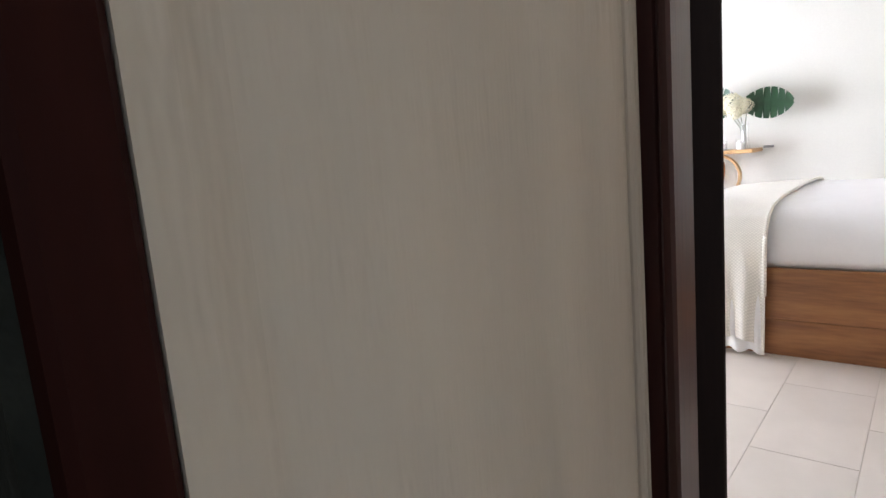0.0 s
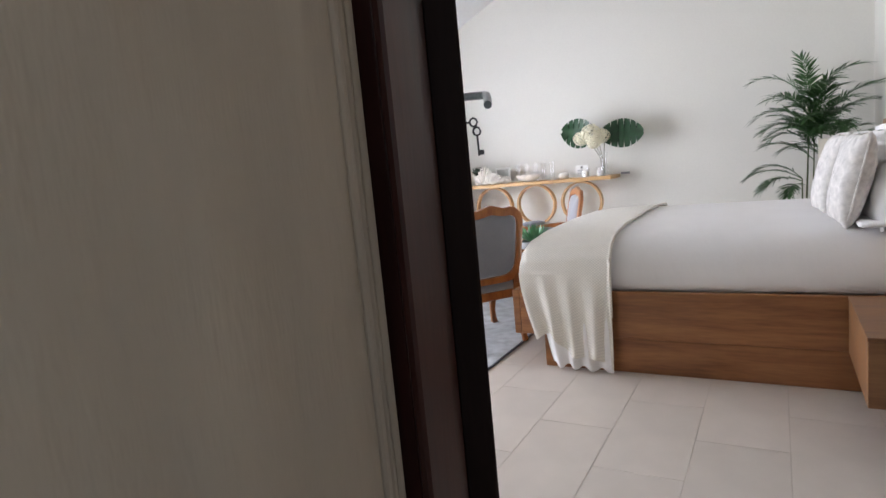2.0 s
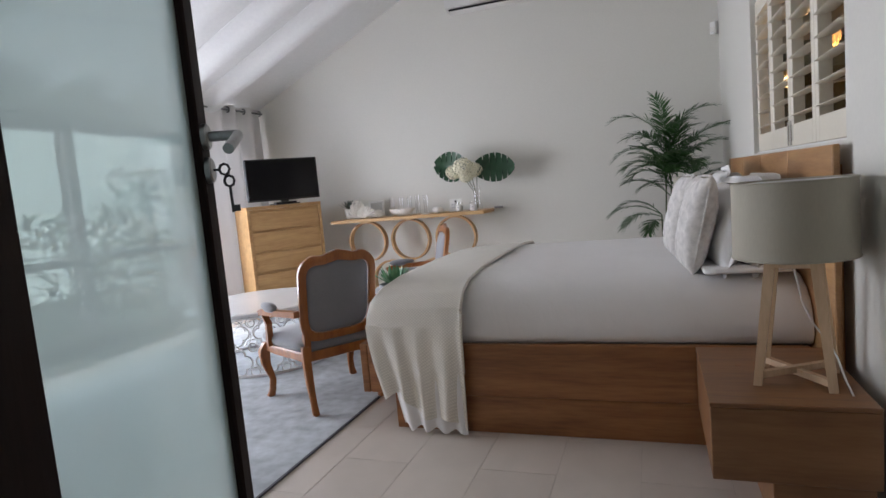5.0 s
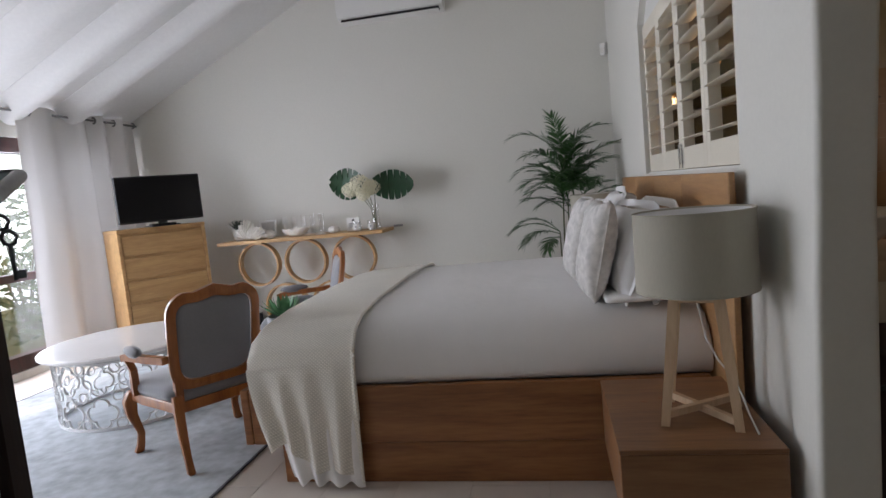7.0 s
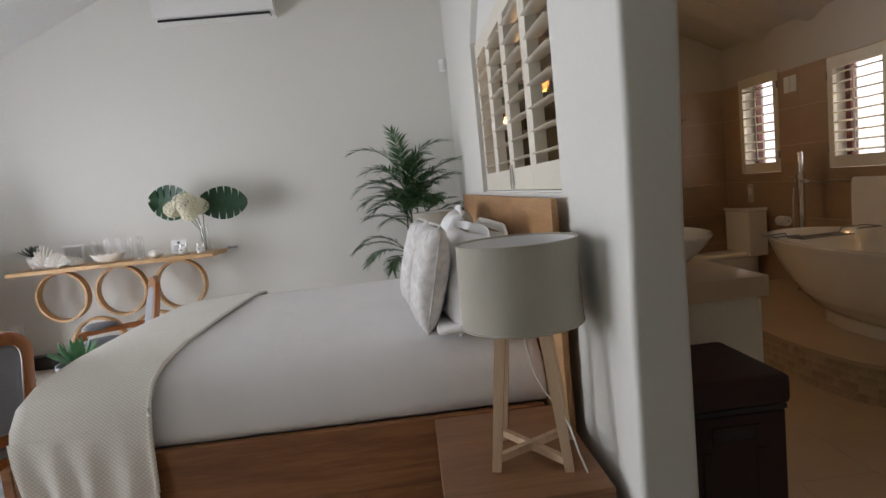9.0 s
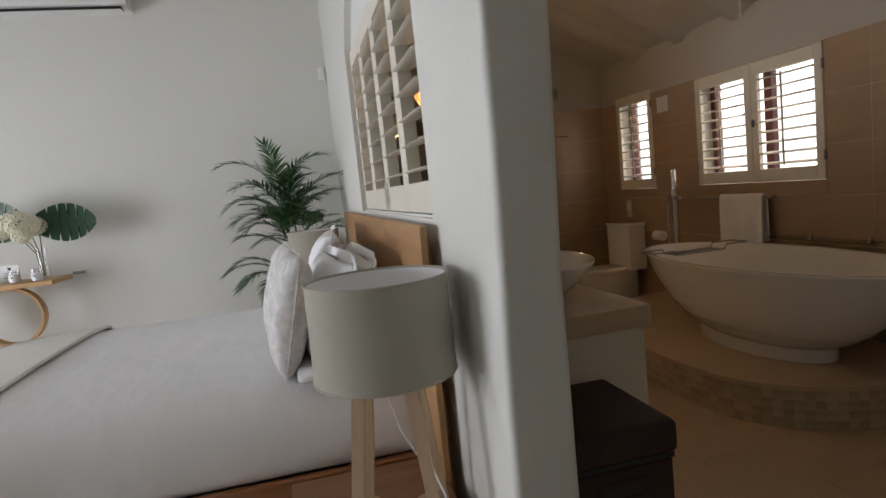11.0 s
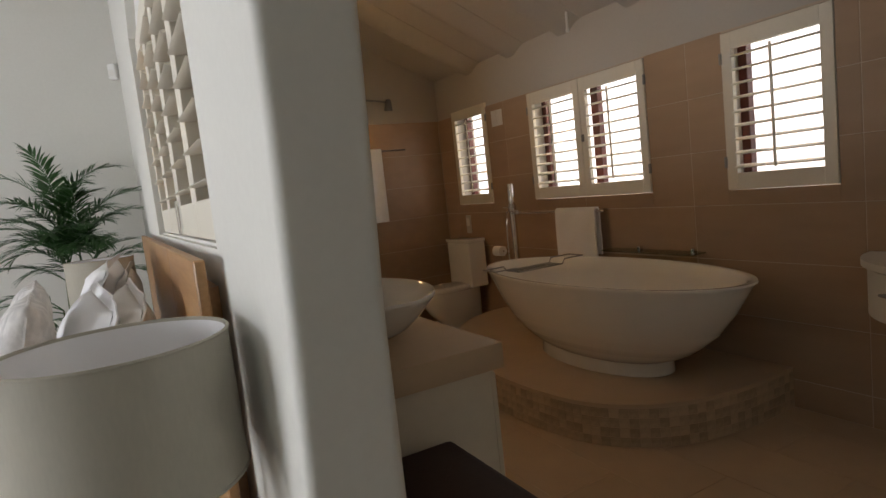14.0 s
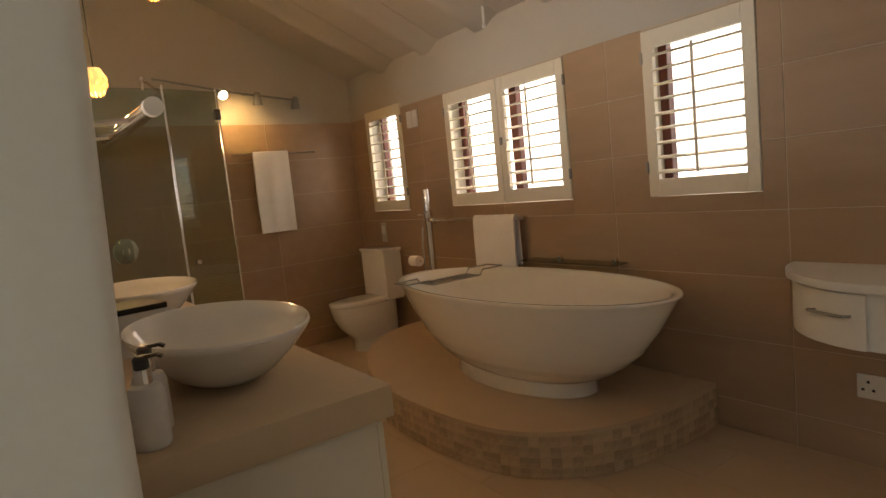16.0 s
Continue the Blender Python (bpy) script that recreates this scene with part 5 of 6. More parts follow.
# ---- bathroom ----
# tiled walls: pieces cut round the windows
ROWS_Z = (0.0, 0.15, 0.45, 0.75, 1.05, 1.35, 1.65, 1.962)


def cut_rects(rect, holes):
    """The parts of a rectangle (u0, u1, z0, z1) that lie outside the holes."""
    out = [rect]
    for h in holes:
        nxt = []
        for u0, u1, z0, z1 in out:
            if h[0] >= u1 or h[1] <= u0 or h[2] >= z1 or h[3] <= z0:
                nxt.append((u0, u1, z0, z1))
                continue
            if u0 < h[0]:
                nxt.append((u0, h[0], z0, z1))
            if h[1] < u1:
                nxt.append((h[1], u1, z0, z1))
            a, b = max(u0, h[0]), min(u1, h[1])
            if z0 < h[2]:
                nxt.append((a, b, z0, h[2]))
            if h[3] < z1:
                nxt.append((a, b, h[3], z1))
        out = nxt
    return [r for r in out if r[1] - r[0] > 0.02 and r[3] - r[2] > 0.012]


def tile_wall(parent, axis, face, lo, hi, first, width, holes):
    g = 0.002
    for r, (z0, z1) in enumerate(zip(ROWS_Z, ROWS_Z[1:])):
        u = first - width * 8
        while u < hi:
            for a, b, c, d in cut_rects((max(lo, u) + g, min(hi, u + width) - g, z0 + g, z1 - g), holes) if min(hi, u + width) - max(lo, u) > 0.03 else ():
                bm = box(face - 0.010, face - 0.0005, a, b, c, d, 0.0015) if axis == "x" else box(a, b, face - 0.010, face - 0.0005, c, d, 0.0015)
                part("tile", bm, WTILE, parent, smooth=0.0)
            u += width


grout_w = structure("trim_tile_bed", holed_wall(bmesh.new(), "x", XW - 0.0110, XW - 0.0002, 0.9, 6.935, 0.0, 1.962, [h for h in WINDOWS]), WGROUT, "light grout behind the bathroom tiles")
structure("trim_tile_bed_end", box(1.393, XW - 0.0115, 6.9385, 6.9498, 0.0, 1.962), WGROUT, "light grout behind the end wall tiles")
tile_wall(bath_wall, "x", XW - 0.003, 0.9, 6.938, 3.19, 0.88, WINDOWS)
tile_wall(bath_end, "y", 6.947, 1.393, XW - 0.014, 1.393, 0.88, ())

# windows: red wooden casements outside, white louvred shutters inside
for k, (y0, y1, z0, z1) in enumerate(WINDOWS):
    w = tagged(new(f"window_{k + 2}"), "red-stained wooden bathroom window behind white shutters", "window", kind="structure")
    bm = bmesh.new()
    add_box(bm, 4.10, 4.15, y0 + 0.001, y0 + 0.05, z0 + 0.001, z1 - 0.001, 0.003)
    add_box(bm, 4.10, 4.15, y1 - 0.05, y1 - 0.001, z0 + 0.001, z1 - 0.001, 0.003)
    add_box(bm, 4.10, 4.15, y0 + 0.05, y1 - 0.05, z0 + 0.001, z0 + 0.05, 0.003)
    add_box(bm, 4.10, 4.15, y0 + 0.05, y1 - 0.05, z1 - 0.05, z1 - 0.001, 0.003)
    if k == 1:
        add_box(bm, 4.10, 4.15, (y0 + y1) / 2 - 0.035, (y0 + y1) / 2 + 0.035, z0 + 0.05, z1 - 0.05, 0.003)
    part("window_frame", bm, REDWOOD, w)
    p = part("pane", box(4.122, 4.127, y0 + 0.05, y1 - 0.05, z0 + 0.05, z1 - 0.05), GLASS, w)
    p.visible_shadow = False
    leaves = ((y0, y1),) if k != 1 else ((y0, (y0 + y1) / 2), ((y0 + y1) / 2, y1))
    for n_, (a, b) in enumerate(leaves):
        sh = thing("shutter", 0, 0, 0, 0, "white-painted louvred shutter in the bathroom window", "shutter", "bathroom shutters")
        shutter_leaf(sh, 3.958, a + 0.002, b - 0.002, z0 + 0.004, z1 - 0.004, 0.058, 0.085, 0.085, 9, -12, SHUTTER, 0.03, 0.070, rod_at=-0.026)
        for hz in (z0 + 0.12, z1 - 0.16):
            hb_ = bmesh.new()
            yy = a - 0.001 if n_ == 0 and k != 2 else b + 0.001
            add_box(hb_, 3.952, 3.964, yy - 0.008, yy + 0.008, hz, hz + 0.06, 0.002)
            part("hinge", hb_, STEEL, sh)
        if k == 1 and n_ == 0:
            part("catch", box(3.945, 3.957, b - 0.03, b - 0.008, 1.52, 1.57, 0.003), STEEL, sh)

# platform with mosaic edge
plat_pts = [(3.975, 3.55), (3.72, 3.545), (3.47, 3.565), (3.24, 3.63), (3.05, 3.76), (2.92, 3.95), (2.865, 4.2), (2.85, 4.5), (2.87, 4.82), (2.95, 5.15), (3.08, 5.44), (3.26, 5.72), (3.5, 5.93), (3.75, 6.03), (3.975, 6.05)]


def smooth_line(pts, step):
    """A Catmull-Rom line through points, cut into equal steps."""
    fine = []
    for i in range(len(pts) - 1):
        p0, p1, p2, p3 = (Vector(pts[max(0, min(len(pts) - 1, i + k))]) for k in (-1, 0, 1, 2))
        for j in range(20):
            t = j / 20
            fine.append(0.5 * ((2 * p1) + (p2 - p0) * t + (2 * p0 - 5 * p1 + 4 * p2 - p3) * t * t + (3 * p1 - p0 - 3 * p2 + p3) * t ** 3))
    fine.append(Vector(pts[-1]))
    out, left = [fine[0]], step
    for a, b in zip(fine, fine[1:]):
        d = (b - a).length
        while d >= left and d > 0:
            a = a.lerp(b, left / d)
            d -= left
            left = step
            out.append(a)
        left -= d
    return out


PZ = 0.212
edge_line = smooth_line(plat_pts, 0.0455)
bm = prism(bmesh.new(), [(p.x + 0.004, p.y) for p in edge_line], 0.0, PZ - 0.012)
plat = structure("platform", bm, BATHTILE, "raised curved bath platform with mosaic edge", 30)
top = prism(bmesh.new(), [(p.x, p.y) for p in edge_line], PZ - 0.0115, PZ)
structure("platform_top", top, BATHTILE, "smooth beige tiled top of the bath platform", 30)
mos = finish("mosaic", add_box(bmesh.new(), -0.0217, 0.0217, -0.0022, 0.0, -0.0217, 0.0217, 0.0008), MOSAIC)
for i in range(len(edge_line) - 1):
    a, b = edge_line[i], edge_line[i + 1]
    d = (b - a).normalized()
    for r in range(4):
        o = new("mosaic_tile", mos)
        o.parent = plat
        o.matrix_basis = pose((a.x + b.x) / 2, (a.y + b.y) / 2, 0.026 + r * 0.0475, 0, 0, math.degrees(math.atan2(d.y, d.x)) + 180)

# bathtub
tub = thing("bathtub", 3.45, 4.36, PZ, 0, "freestanding oval white bathtub on a raised platform", "bathtub")
H = 0.745 - PZ
prof = [(0.44, 0.070), (0.505, 0.085), (0.61, 0.125), (0.715, 0.19), (0.81, 0.275), (0.89, 0.37), (0.952, 0.465), (0.985, H - 0.022), (1.0, H - 0.008), (0.996, H), (0.965, H), (0.945, H - 0.012), (0.90, H - 0.09), (0.80, 0.26), (0.66, 0.15), (0.48, 0.105), (0.2, 0.095), (0.01, 0.092)]
part("shell", lathe(bmesh.new(), prof, 72, 0, 0, 0.43, 0.95), CERAMIC, tub, "glossy white oval shell", smooth=60)
part("plinth", lathe(bmesh.new(), [(0.495, 0.0), (0.50, 0.004), (0.495, 0.070), (0.47, 0.085)], 64, 0.03, 0.03, 0.47, 0.97), CERAMIC, tub, "low oval white plinth")
rk = thing("bath_rack", 3.45, 4.93, 0.748, 0, "chrome wire bath rack laid across the tub", "bath rack")
bm = bmesh.new()
for y in (-0.07, 0.07):
    tube(bm, [(-0.36, y, 0.006), (-0.2, y, 0.006), (-0.18, y, -0.025), (0.18, y, -0.025), (0.2, y, 0.006), (0.36, y, 0.006)], 0.0045, 8)
for s in (-1, 1):
    tube(bm, [(s * 0.36, -0.07, 0.006), (s * 0.36, 0.07, 0.006)], 0.0045, 8)
part("side_wire", bm, STEEL, rk)
for k in range(15):
    w_ = bmesh.new()
    x = -0.175 + k * 0.025
    tube(w_, [(x, -0.07, -0.026), (x, 0.07, -0.026)], 0.0032, 6)
    part("cross_wire", w_, STEEL, rk)

tap = thing("bath_tap", 3.76, 5.55, PZ, 0, "tall chrome floor-standing bath tap", "tap")
part("column", lathe(bmesh.new(), [(0.05, 0.0), (0.05, 0.012), (0.026, 0.02), (0.026, 0.86), (0.033, 0.865), (0.033, 0.91), (0.024, 0.915), (0.024, 1.065), (0.020, 1.073)], 24), CHROME, tap)
bm = bmesh.new()
tube(bm, [(0, 0, 0.84), (-0.03, -0.06, 0.86), (-0.07, -0.16, 0.86), (-0.075, -0.18, 0.84)], 0.013, 12)
part("spout", bm, CHROME, tap)
bm = bmesh.new()
tube(bm, [(-0.03, 0.02, 0.89), (-0.07, 0.03, 0.895)], 0.006, 8)
part("lever", bm, CHROME, tap)
bm = bmesh.new()
tube(bm, [(-0.03, 0, 0.86)] + [(-0.045 - 0.02 * math.sin(k / 9 * math.pi), 0.01, 0.86 - 0.55 * k / 9) for k in range(10)], 0.006, 8)
part("hose", bm, CHROME, tap)

# toilet, facing away from the window wall
wc = thing("toilet", 3.74, 6.42, 0.0, 0, "white close-coupled toilet with closed lid", "toilet")
rings = []
for z, x0, x1, w in ((0.0, -0.24, 0.16, 0.125), (0.06, -0.235, 0.16, 0.122), (0.095, -0.24, 0.16, 0.124), (0.13, -0.275, 0.16, 0.138), (0.20, -0.345, 0.16, 0.158), (0.29, -0.395, 0.16, 0.172), (0.385, -0.415, 0.16, 0.178), (0.395, -0.415, 0.16, 0.178)):
    cx, hx = (x0 + x1) / 2, (x1 - x0) / 2
    rings.append([(cx + hx * math.copysign(abs(math.cos(t)) ** 0.75, math.cos(t)), w * math.copysign(abs(math.sin(t)) ** 0.75, math.sin(t)), z) for t in (2 * math.pi * i / 40 for i in range(40))])
part("pan", add_loops(bmesh.new(), rings), CERAMIC, wc, smooth=60)
rings = []
for z, k in ((0.397, 0.98), (0.40, 1.0), (0.425, 1.0), (0.434, 0.96), (0.437, 0.6)):
    rings.append([(-0.165 + 0.262 * k * math.copysign(abs(math.cos(t)) ** 0.8, math.cos(t)), 0.186 * k * math.sin(t), z) for t in (2 * math.pi * i / 40 for i in range(40))])
part("lid", add_loops(bmesh.new(), rings), CERAMIC, wc, smooth=60)
part("cistern", box(0.0, 0.175, -0.19, 0.19, 0.40, 0.80, 0.015, 3), CERAMIC, wc, smooth=50)
part("cistern_lid", box(-0.008, 0.178, -0.197, 0.197, 0.801, 0.832, 0.008, 2), CERAMIC, wc, smooth=50)
part("flush_button", lathe(bmesh.new(), [(0.025, 0.8325), (0.025, 0.838), (0.01, 0.84)], 20, 0.09, 0), CHROME, wc)
bm = box(3.955, 3.965, 6.50, 6.58, 0.86, 1.03, 0.003)
fp = thing("flush_plate", 0, 0, 0, 0, "grey flush plate on the tiles above the cistern", "flush plate")
part("plate", bm, POT, fp)
part("button", box(3.951, 3.955, 6.515, 6.565, 0.93, 1.0, 0.001), WHITEPL, fp)
ph = thing("paper_holder", 3.93, 6.0, 0.72, 0, "chrome toilet paper holder with a white roll", "paper holder")
bm = bmesh.new()
tube(bm, [(0.035, 0.08, 0), (-0.02, 0.08, 0), (-0.02, -0.06, 0)], 0.006, 8)
part("arm", bm, CHROME, ph)
bm = bmesh.new()
tube(bm, [(-0.02, -0.05, -0.002), (-0.02, 0.055, -0.002)], 0.042, 24)
part("roll", bm, TOWEL, ph)
for y in (5.965, 5.885):
    o = thing("switch_plate", 3.966, y, 1.84, 0, "small white switch plate on the bathroom tiles", "switch", "bathroom switches")
    part("plate", box(-0.009, 0.0, -0.036, 0.036, -0.065, 0.065, 0.003), WHITEPL, o)
    part("rocker", box(-0.013, -0.009, -0.01, 0.01, -0.02, 0.02, 0.002), WHITEPL, o)


def hung_towel(w, front, back, seed, along="y"):
    """A folded towel over a rail at the origin."""
    bm = bmesh.new()
    pts = [(-0.018, -front), (-0.020, -front * 0.6), (-0.018, -front * 0.25), (-0.014, 0.0), (-0.006, 0.014), (0.006, 0.014), (0.013, 0.0), (0.014, -back * 0.5), (0.014, -back)]
    grid = []
    for x, z in pts:
        line = []
        for i in range(13):
            u = i / 12 - 0.5
            ww = 0.005 * noise.noise(Vector((u * 6 + seed, z * 6, seed))) + 0.006 * math.sin(u * 13 + seed) * min(1, abs(z) * 5)
            line.append(bm.verts.new((x + ww, u * w + ww, z)) if along == "y" else bm.verts.new((u * w + ww, x + ww, z)))
        grid.append(line)
    for a, b in zip(grid, grid[1:]):
        for i in range(12):
            bm.faces.new((a[i], a[i + 1], b[i + 1], b[i]))
    thicken(bm, 0.012)
    return bm


def towel_rail(p0, p1, wall, label):
    rl = thing("towel_rail", p0[0], p0[1], p0[2], 0, label, "towel rail")
    v = Vector(p1) - Vector(p0)
    bm = bmesh.new()
    tube(bm, [(0, 0, 0), tuple(v)], 0.008, 12)
    part("bar", bm, CHROME, rl)
    for s in (0.06, 0.94):
        bm = bmesh.new()
        tube(bm, [tuple(v * s), tuple(v * s + Vector(wall))], 0.009, 10)
        part("bracket", bm, CHROME, rl)


towel_rail((3.885, 4.70, 1.045), (3.885, 5.64, 1.045), (0.083, 0, 0), "chrome towel rail under the bathroom window")
tw = thing("towel", 3.885, 4.965, 1.048, 0, "white towel folded over the rail behind the bath", "towel", "bathroom towels")
part("cloth", hung_towel(0.40, 0.34, 0.30, 1.0), TOWEL, tw, smooth=80)
towel_rail((2.83, 6.86, 1.712), (3.54, 6.86, 1.705), (0, 0.08, 0), "chrome towel rail on the end wall")
tw = thing("towel", 3.14, 6.86, 1.715, 0, "white towel hanging on the end wall rail", "towel", "bathroom towels")
part("cloth", hung_towel(0.30, 0.66, 0.5, 5.0, "x"), TOWEL, tw, smooth=80)
gs = thing("glass_shelf", 3.905, 4.36, 0.785, 0, "narrow clear glass shelf on chrome brackets", "shelf")
part("plate", box(-0.065, 0.06, -0.35, 0.35, -0.004, 0.004, 0.001), SHOWERGLASS, gs)
for y in (-0.28, 0.12):
    part("bracket", box(0.03, 0.062, y - 0.012, y + 0.012, -0.012, 0.022, 0.003), CHROME, gs)

# curved wall cabinet
cab = thing("wall_cabinet", 3.9, 2.7, 0.72, 0, "white wall-hung cabinet with curved drawer front", "cabinet")


def cab_outline(r):
    return [(0.065, 0.07 + r)] + [(0.065 - r * math.sin(radians(a_)), 0.07 + r * math.cos(radians(a_))) for a_ in range(8, 91, 6)] + [(0.065 - r, -0.6), (0.065, -0.6)]


part("top", prism(bmesh.new(), cab_outline(0.405), 0.080, 0.108), WHITEPAINT, cab, smooth=30)
part("body", prism(bmesh.new(), cab_outline(0.365), -0.13, 0.0795), WHITEPAINT, cab, smooth=30)
fr_ = bmesh.new()
arc = [(math.sin(radians(a_)), math.cos(radians(a_))) for a_ in range(6, 88, 5)]
add_loops(fr_, [[(0.065 - r * sx_, 0.07 + r * cx_, z) for sx_, cx_ in arc] for r, z in ((0.3665, -0.128), (0.383, -0.128), (0.383, 0.066), (0.3665, 0.066))], close_ends=False, cyclic=False)
dw = part("drawer_front", fr_, WHITEPAINT, cab, smooth=40)
fr_ = bmesh.new()
add_box(fr_, -0.318, -0.3005, -0.58, 0.040, -0.128, 0.066, 0.003)
part("door_front", fr_, WHITEPAINT, cab)
hd = bmesh.new()
hp = [(0.065 - 0.408 * math.sin(radians(a)), 0.07 + 0.408 * math.cos(radians(a)), -0.01) for a in range(57, 79, 4)]
tube(hd, hp, 0.006, 8)
for q in (hp[0], hp[-1]):
    tube(hd, [q, (q[0] + 0.018, q[1] - 0.02, -0.01)], 0.005, 8)
part("handle", hd, STEEL, dw, "curved steel bow handle")
so = thing("wall_socket", 3.966, 2.87, 0.335, 0, "white double power socket low on the tiles", "socket")
part("plate", box(-0.01, 0.0, -0.085, 0.085, -0.05, 0.05, 0.003), WHITEPL, so)
for y in (0.045, -0.04):
    for a, b in ((0.0, 0.02), (-0.018, -0.012), (0.018, -0.012)):
        part("pin_hole", box(-0.0118, -0.0098, y + a - 0.005, y + a + 0.005, b - 0.005, b + 0.005), BLACKPL, so)

# vanity with two vessel basins
va = thing("vanity_unit", 1.66, 4.15, 0.0, 0, "cream bathroom vanity unit with flat doors", "cabinet")
part("carcass", box(-0.253, 0.225, -1.03, 1.02, 0.08, 0.820, 0.002), CREAMPAINT, va)
part("plinth", box(-0.252, 0.18, -1.02, 1.02, 0.0, 0.079), CREAMPAINT, va)
for k in range(4):
    y0 = -1.028 + k * 0.512
    d = part("door", box(0.226, 0.244, y0 + 0.002, y0 + 0.508, 0.085, 0.812, 0.003), CREAMPAINT, va)
    part("knob", lathe(bmesh.new(), [(0.008, 0.0), (0.013, 0.01), (0.004, 0.012)], 12), STEEL, d).matrix_basis = pose(0.244, y0 + (0.44 if k % 2 == 0 else 0.07), 0.5, 0, 90, 0)
ctop = thing("vanity_counter", 1.66, 4.15, 0.822, 0, "thick beige stone counter on the vanity", "counter")
part("slab", box(-0.2535, 0.262, -1.046, 1.04, 0.0, 0.070, 0.004, 2), COUNTER, ctop)
part("upstand", box(-0.2535, -0.239, -1.04, 1.04, 0.0702, 0.12, 0.002), COUNTER, ctop)
for y in (3.50, 4.55):
    bs = thing("vessel_basin", 1.690, y, 0.893, 0, "white oval vessel basin on the vanity counter", "basin", "vanity basins")
    part("bowl", lathe(bmesh.new(), [(0.33, 0.0), (0.46, 0.007), (0.63, 0.032), (0.79, 0.068), (0.91, 0.100), (0.972, 0.118), (1.0, 0.129), (0.99, 0.136), (0.965, 0.133), (0.92, 0.108), (0.80, 0.07), (0.55, 0.03), (0.2, 0.016), (0.01, 0.014)], 64, 0, 0, 0.200, 0.308), CERAMIC, bs, smooth=60)
    part("drain", lathe(bmesh.new(), [(0.022, 0.0155), (0.022, 0.019), (0.006, 0.020)], 20), CHROME, bs)
bx = thing("tissue_box", 1.575, 4.02, 0.893, 6, "dark box with pale edges on the vanity counter", "box")
part("box", box(-0.085, 0.085, -0.085, 0.085, 0.0, 0.125, 0.003), POT, bx)
part("lid", box(-0.087, 0.087, -0.087, 0.087, 0.1255, 0.142, 0.002), BLACKPL, bx, "dark lid")
for x, y, h in ((1.478, 3.175, 0.13), (1.497, 3.255, 0.125)):
    so2 = thing("soap_dispenser", x, y, 0.893, -35, "clear soap dispenser with chrome collar and black pump", "soap dispenser", "soap dispensers")
    part("bottle", lathe(bmesh.new(), [(0.030, 0.0), (0.032, 0.006), (0.031, 0.095), (0.026, 0.108), (0.014, 0.112)], 24), POT, so2, "milky soap bottle")
    part("collar", lathe(bmesh.new(), [(0.015, 0.1125), (0.015, 0.138), (0.012, 0.14)], 20), CHROME, so2)
    bm = bmesh.new()
    lathe(bm, [(0.0135, 0.1405), (0.0135, 0.156), (0.009, 0.161)], 16)
    bar(bm, [(0, 0, 0.158), (0.030, 0, 0.161), (0.038, 0, 0.157)], 0.008, 0.006)
    part("pump", bm, BLACKPL, so2)

# laundry box beside the wall end
lb = thing("laundry_box", 1.56, 2.89, 0.0, 0, "dark brown leather laundry box with padded lid", "laundry box")
part("body", box(-0.148, 0.15, -0.17, 0.17, 0.004, 0.60, 0.006), BROWNBOX, lb)
part("lid", box(-0.150, 0.162, -0.183, 0.18, 0.615, 0.70, 0.022, 3), BROWNBOX, lb, "padded brown lid", smooth=60)
part("lid_band", box(-0.156, 0.152, -0.172, 0.172, 0.601, 0.614), BLACKPL, lb)
hn = bmesh.new()
add_box(hn, -0.06, 0.07, -0.176, -0.1705, 0.515, 0.528)
add_box(hn, -0.06, 0.07, -0.176, -0.1705, 0.555, 0.568)
add_box(hn, -0.06, -0.048, -0.176, -0.1705, 0.528, 0.555)
add_box(hn, 0.058, 0.07, -0.176, -0.1705, 0.528, 0.555)
part("handle_frame", hn, BROWNBOX, lb)
part("handle_slot", box(-0.048, 0.058, -0.1735, -0.1702, 0.528, 0.555), BLACKPL, lb)
for xs in (-0.08, 0.075):
    part("strap", box(xs - 0.012, xs + 0.012, -0.1755, -0.1702, 0.01, 0.50, 0.001), BROWNBOX, lb)
for zs in (0.16, 0.32):
    part("strap", box(-0.15, 0.145, -0.1785, -0.176, zs - 0.012, zs + 0.012, 0.001), BROWNBOX, lb)

# shower
sw = thing("shower_screen", 2.0, 5.9, 0.0, 0, "frameless glass shower screen with chrome top bar", "shower screen")
part("glass_panel", box(-0.60, 0.16, -0.004, 0.004, 0.02, 2.04, 0.001), SHOWERGLASS, sw)
leaf = part("glass_door", box(0.004, 0.340, -0.004, 0.004, 0.02, 2.04, 0.001), SHOWERGLASS, sw, "tinted glass shower door standing ajar")
leaf.matrix_basis = pose(0.166, 0, 0, 0, 0, 12.6)
part("channel", box(0.158, 0.172, -0.008, 0.008, 0.0, 2.06, 0.002), CHROME, sw)
part("edge_strip", box(0.334, 0.347, -0.007, 0.007, 0.0, 2.06, 0.002), CHROME, leaf)
part("threshold", box(-0.60, 0.505, -0.02, 0.02, 0.0, 0.02, 0.003), CHROME, sw)
bm = bmesh.new()
tube(bm, [(0.06, -0.02, 2.09), (0.49, 1.035, 2.13)], 0.011, 12)
tube(bm, [(0.06, -0.02, 2.09), (0.06, 0.0, 2.03)], 0.009, 10)
part("support_bar", bm, CHROME, sw)
for z in (0.35, 1.86):
    part("hinge", box(0.314, 0.352, -0.014, 0.014, z, z + 0.07, 0.003), BLACKPL, leaf)
part("knob", lathe(bmesh.new(), [(0.012, 0.0), (0.016, 0.02), (0.014, 0.035)], 16), CHROME, leaf).matrix_basis = pose(0.06, -0.004, 0.98, 90, 0, 0)
mx = thing("shower_mixer", 1.98, 6.935, 1.05, 0, "round chrome shower mixer plate on the tiles", "shower mixer")
bm = bmesh.new()
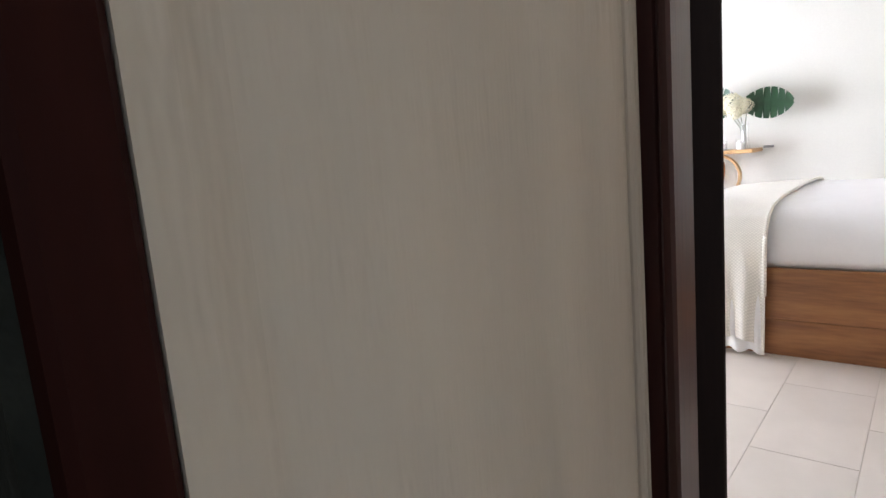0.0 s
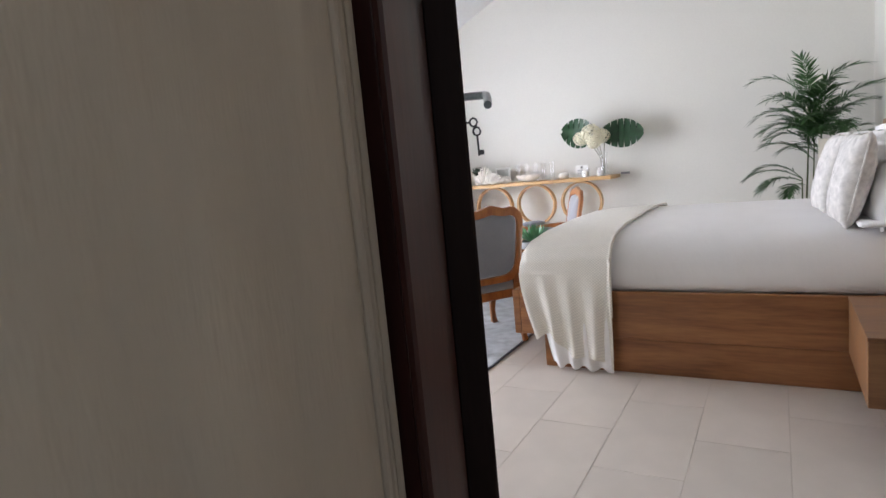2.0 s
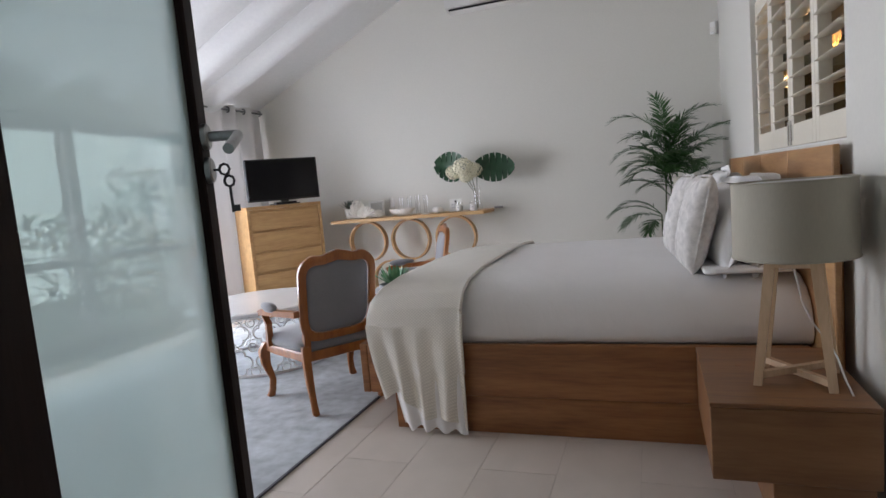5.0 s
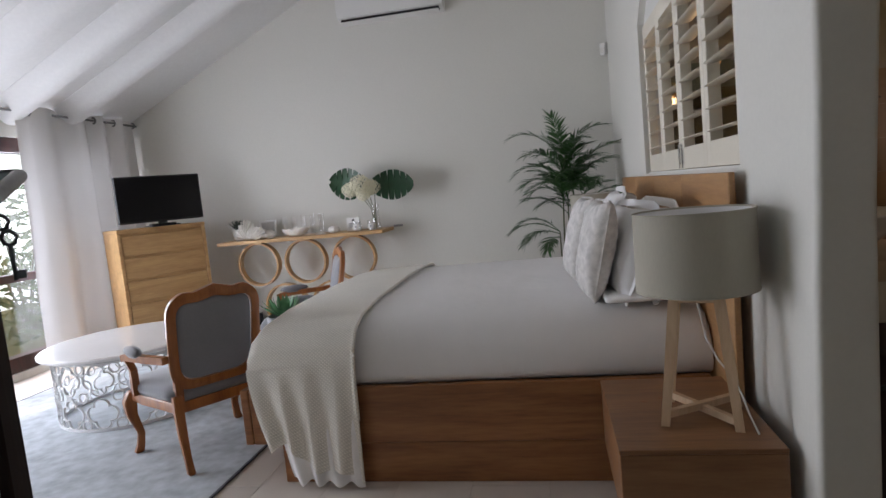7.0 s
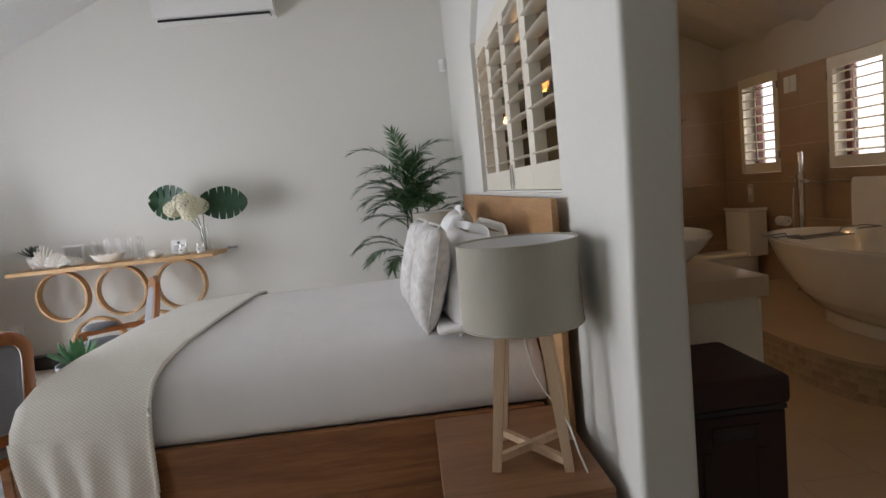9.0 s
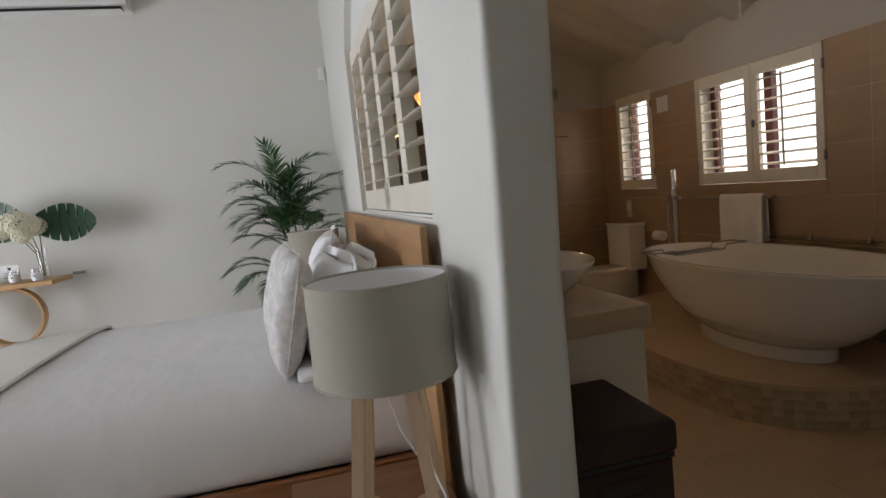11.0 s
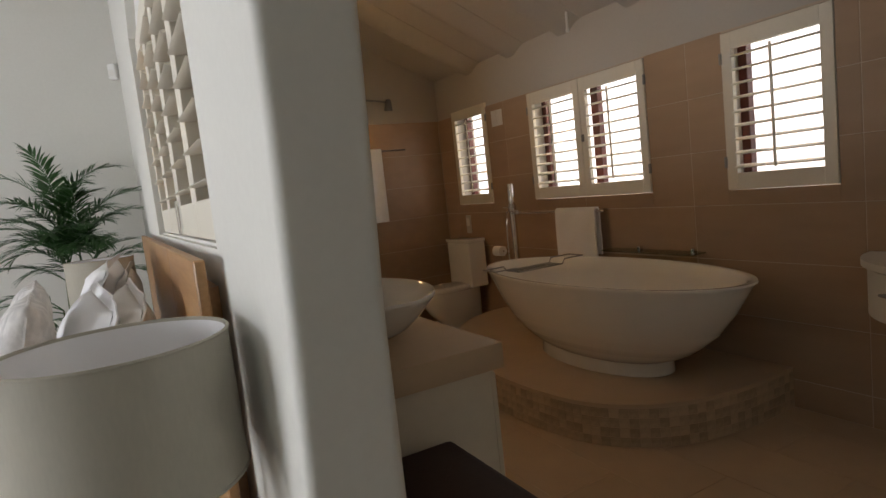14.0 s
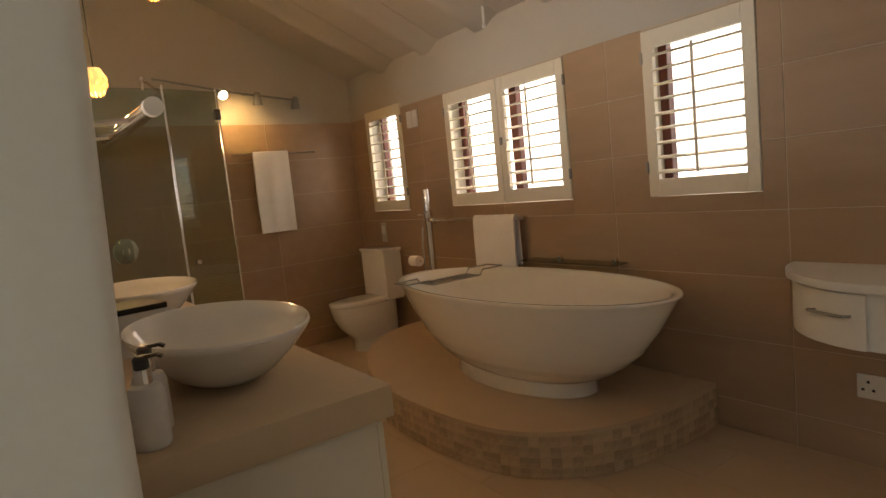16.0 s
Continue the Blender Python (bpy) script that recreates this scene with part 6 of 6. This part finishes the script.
add_loops(bm, [[(r * math.cos(2 * math.pi * i / 32), y, r * 1.15 * math.sin(2 * math.pi * i / 32)) for i in range(32)] for r, y in ((0.085, 0.0), (0.085, -0.006), (0.08, -0.009), (0.03, -0.01), (0.028, -0.04), (0.02, -0.045))])
part("plate", bm, CHROME, mx)
bm = bmesh.new()
bar(bm, [(0.0, -0.043, 0.02), (0.01, -0.046, -0.06)], 0.016, 0.01, (0, 1, 0))
part("lever", bm, CHROME, mx)
ml = thing("mirror_light", 1.40, 3.9, 1.60, 0, "chrome tubular mirror light with white end caps", "wall light")
bm = bmesh.new()
tube(bm, [(0.27, -0.15, -0.03), (0.25, 0.55, -0.03)], 0.022, 16)
part("tube", bm, CHROME, ml)
bm = bmesh.new()
tube(bm, [(0.271, -0.175, -0.03), (0.27, -0.151, -0.03)], 0.025, 20)
part("end_cap", bm, WHITEPL, ml)
for y in (0.05, 0.4):
    bm = bmesh.new()
    tube(bm, [(-0.012, y, -0.06), (0.26, y, -0.03)], 0.009, 8)
    part("arm", bm, CHROME, ml)
mr = thing("wall_mirror", 1.4075, 4.15, 1.15, 0, "frameless mirror above the vanity", "mirror")
MIRROR = material("mirror_silver", (0.85, 0.85, 0.85), 0.02, metal=1.0, vary=0.01, bump=0.0)
part("plate", box(0.0, 0.006, -1.0, -0.80, 0.0, 0.75, 0.001), MIRROR, mr)
part("plate", box(0.0, 0.006, 0.95, 1.8, 0.0, 0.75, 0.001), MIRROR, mr)

# lamps of the bathroom
WARM = (1.0, 0.62, 0.28)
PETALGLOW = glow("lit_capiz_petal", (1.0, 0.66, 0.25), 0.42)
BULB = glow("spot_bulb", (1.0, 0.80, 0.50), 40.0)
for x, y, z in ((1.742, 5.25, 1.94), (2.04, 5.22, 2.40)):
    pd = thing("pendant_lamp", x, y, z, 0, "glowing yellow petal pendant lamp in the bathroom", "pendant lamp", "petal pendants")
    for ring_ in range(4):
        for k in range(10):
            a = 2 * math.pi * (k + 0.5 * (ring_ % 2)) / 10
            r0, zz = (0.026, 0.040, 0.040, 0.026)[ring_], (0.038, 0.015, -0.010, -0.035)[ring_]
            pt = bmesh.new()
            rings = []
            for s in range(5):
                u = s / 4
                w = 0.0125 * math.sin(math.pi * (0.2 + 0.75 * u))
                rr = r0 + 0.012 * math.sin(math.pi * u)
                zc = zz + 0.024 - 0.058 * u
                c = Vector((rr * math.cos(a), rr * math.sin(a), zc))
                t = Vector((-math.sin(a), math.cos(a), 0))
                rings.append([c - t * w, c + t * w])
            add_loops(pt, rings, close_ends=False, cyclic=False)
            part("petal", pt, PETALGLOW, pd, smooth=60)
    bm = bmesh.new()
    tube(bm, [(0, 0, 0.05), (0, 0, roof_z(x) - z)], 0.003, 6)
    part("cord", bm, BLACKPL, pd)
    lampd = bpy.data.lights.new("pendant_glow", "POINT")
    lampd.energy, lampd.color, lampd.shadow_soft_size = 4.0, WARM, 0.05
    new("pendant_glow", lampd).location = (x, y, z - 0.11)

rl = thing("spot_rail", 2.9, 6.80, 2.165, 0, "chrome ceiling spot rail with three spots, one lit", "spot light")
bm = bmesh.new()
tube(bm, [(-0.60, 0.0, 0.118), (-0.05, 0.0, 0.033), (0.52, 0.0, -0.03)], 0.008, 10)
part("rail", bm, STEEL, rl)
for x, z in ((-0.56, 0.112), (0.1, 0.015)):
    bm = bmesh.new()
    tube(bm, [(x, 0, z), (x, 0.148, z + 0.02)], 0.007, 8)
    part("bracket", bm, CHROME, rl)
for x, z, lit in ((-0.12, 0.044, True), (0.17, 0.005, False), (0.49, -0.028, False)):
    sp_ = part("spot", lathe(bmesh.new(), [(0.015, 0.048), (0.028, 0.03), (0.036, -0.03), (0.040, -0.055), (0.034, -0.052)], 20), STEEL, rl)
    sp_.matrix_basis = pose(x, -0.005, z - 0.02, -60 if lit else 10, 0, 10 if lit else 0)
    if lit:
        part("bulb", lathe(bmesh.new(), [(0.031, -0.056), (0.024, -0.063), (0.003, -0.066)], 16), BULB, sp_, "lit warm bulb")
spot = bpy.data.lights.new("spot_glow", "SPOT")
spot.energy, spot.color, spot.spot_size, spot.spot_blend, spot.shadow_soft_size = 6, (1.0, 0.62, 0.26), radians(84), 1.0, 0.03
new("spot_glow", spot).matrix_world = look((2.82, 6.66, 2.13), (2.96, 6.95, 1.97))

hk = thing("ceiling_hook", 3.881, 4.898, 2.255, 0, "short white rod hanging from the ceiling", "ceiling hook")
bm = bmesh.new()
tube(bm, [(0, 0, 0), (0, 0, 0.14)], 0.008, 10)
part("rod", bm, WHITEPL, hk)
part("tip", lathe(bmesh.new(), [(0.013, -0.004), (0.013, 0.012), (0.009, 0.018)], 14), WHITEPL, hk)

# added backdrops outside the windows: their emission stands in for sunlit surroundings
structure("backdrop", box(6.5, 6.6, 2.4, 11, -0.25, 5.5), glow("white_backdrop_glow", (1.0, 0.97, 0.96), 1.15), "glowing white backdrop standing in for the sunlit outside")
structure("backdrop_garden", box(-10.1, -10, -4, 20, -0.25, 6), glow("garden_backdrop_glow", (0.84, 0.92, 0.86), 2.0), "glowing pale backdrop standing in for the bright garden distance")

# ---- floor tiles ----
TX, TY = 0.325, 0.65
tile_mesh = finish("floor_tile", add_box(bmesh.new(), -TX / 2 + 0.0011, TX / 2 - 0.0011, -TY / 2 + 0.0011, TY / 2 - 0.0011, -0.008, 0.0, 0.0008), TILE)
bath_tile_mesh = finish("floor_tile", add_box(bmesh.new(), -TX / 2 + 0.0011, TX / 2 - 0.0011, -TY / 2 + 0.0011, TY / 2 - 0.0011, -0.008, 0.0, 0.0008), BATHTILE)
col = -13
while 0.20 + col * TX < 4.0:
    x = 0.20 + (col + 0.5) * TX
    y = 2.365 + (0.325 if col % 2 == 0 else 0.0) - 3 * TY
    while y < 6.95:
        if y + TY > 1.0 and -4.1 < x < 4.1:
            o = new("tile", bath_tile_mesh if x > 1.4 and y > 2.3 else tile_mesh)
            o.parent = floor
            o.matrix_basis = pose(x, y + TY / 2, 0.0)
        y += TY
    col += 1
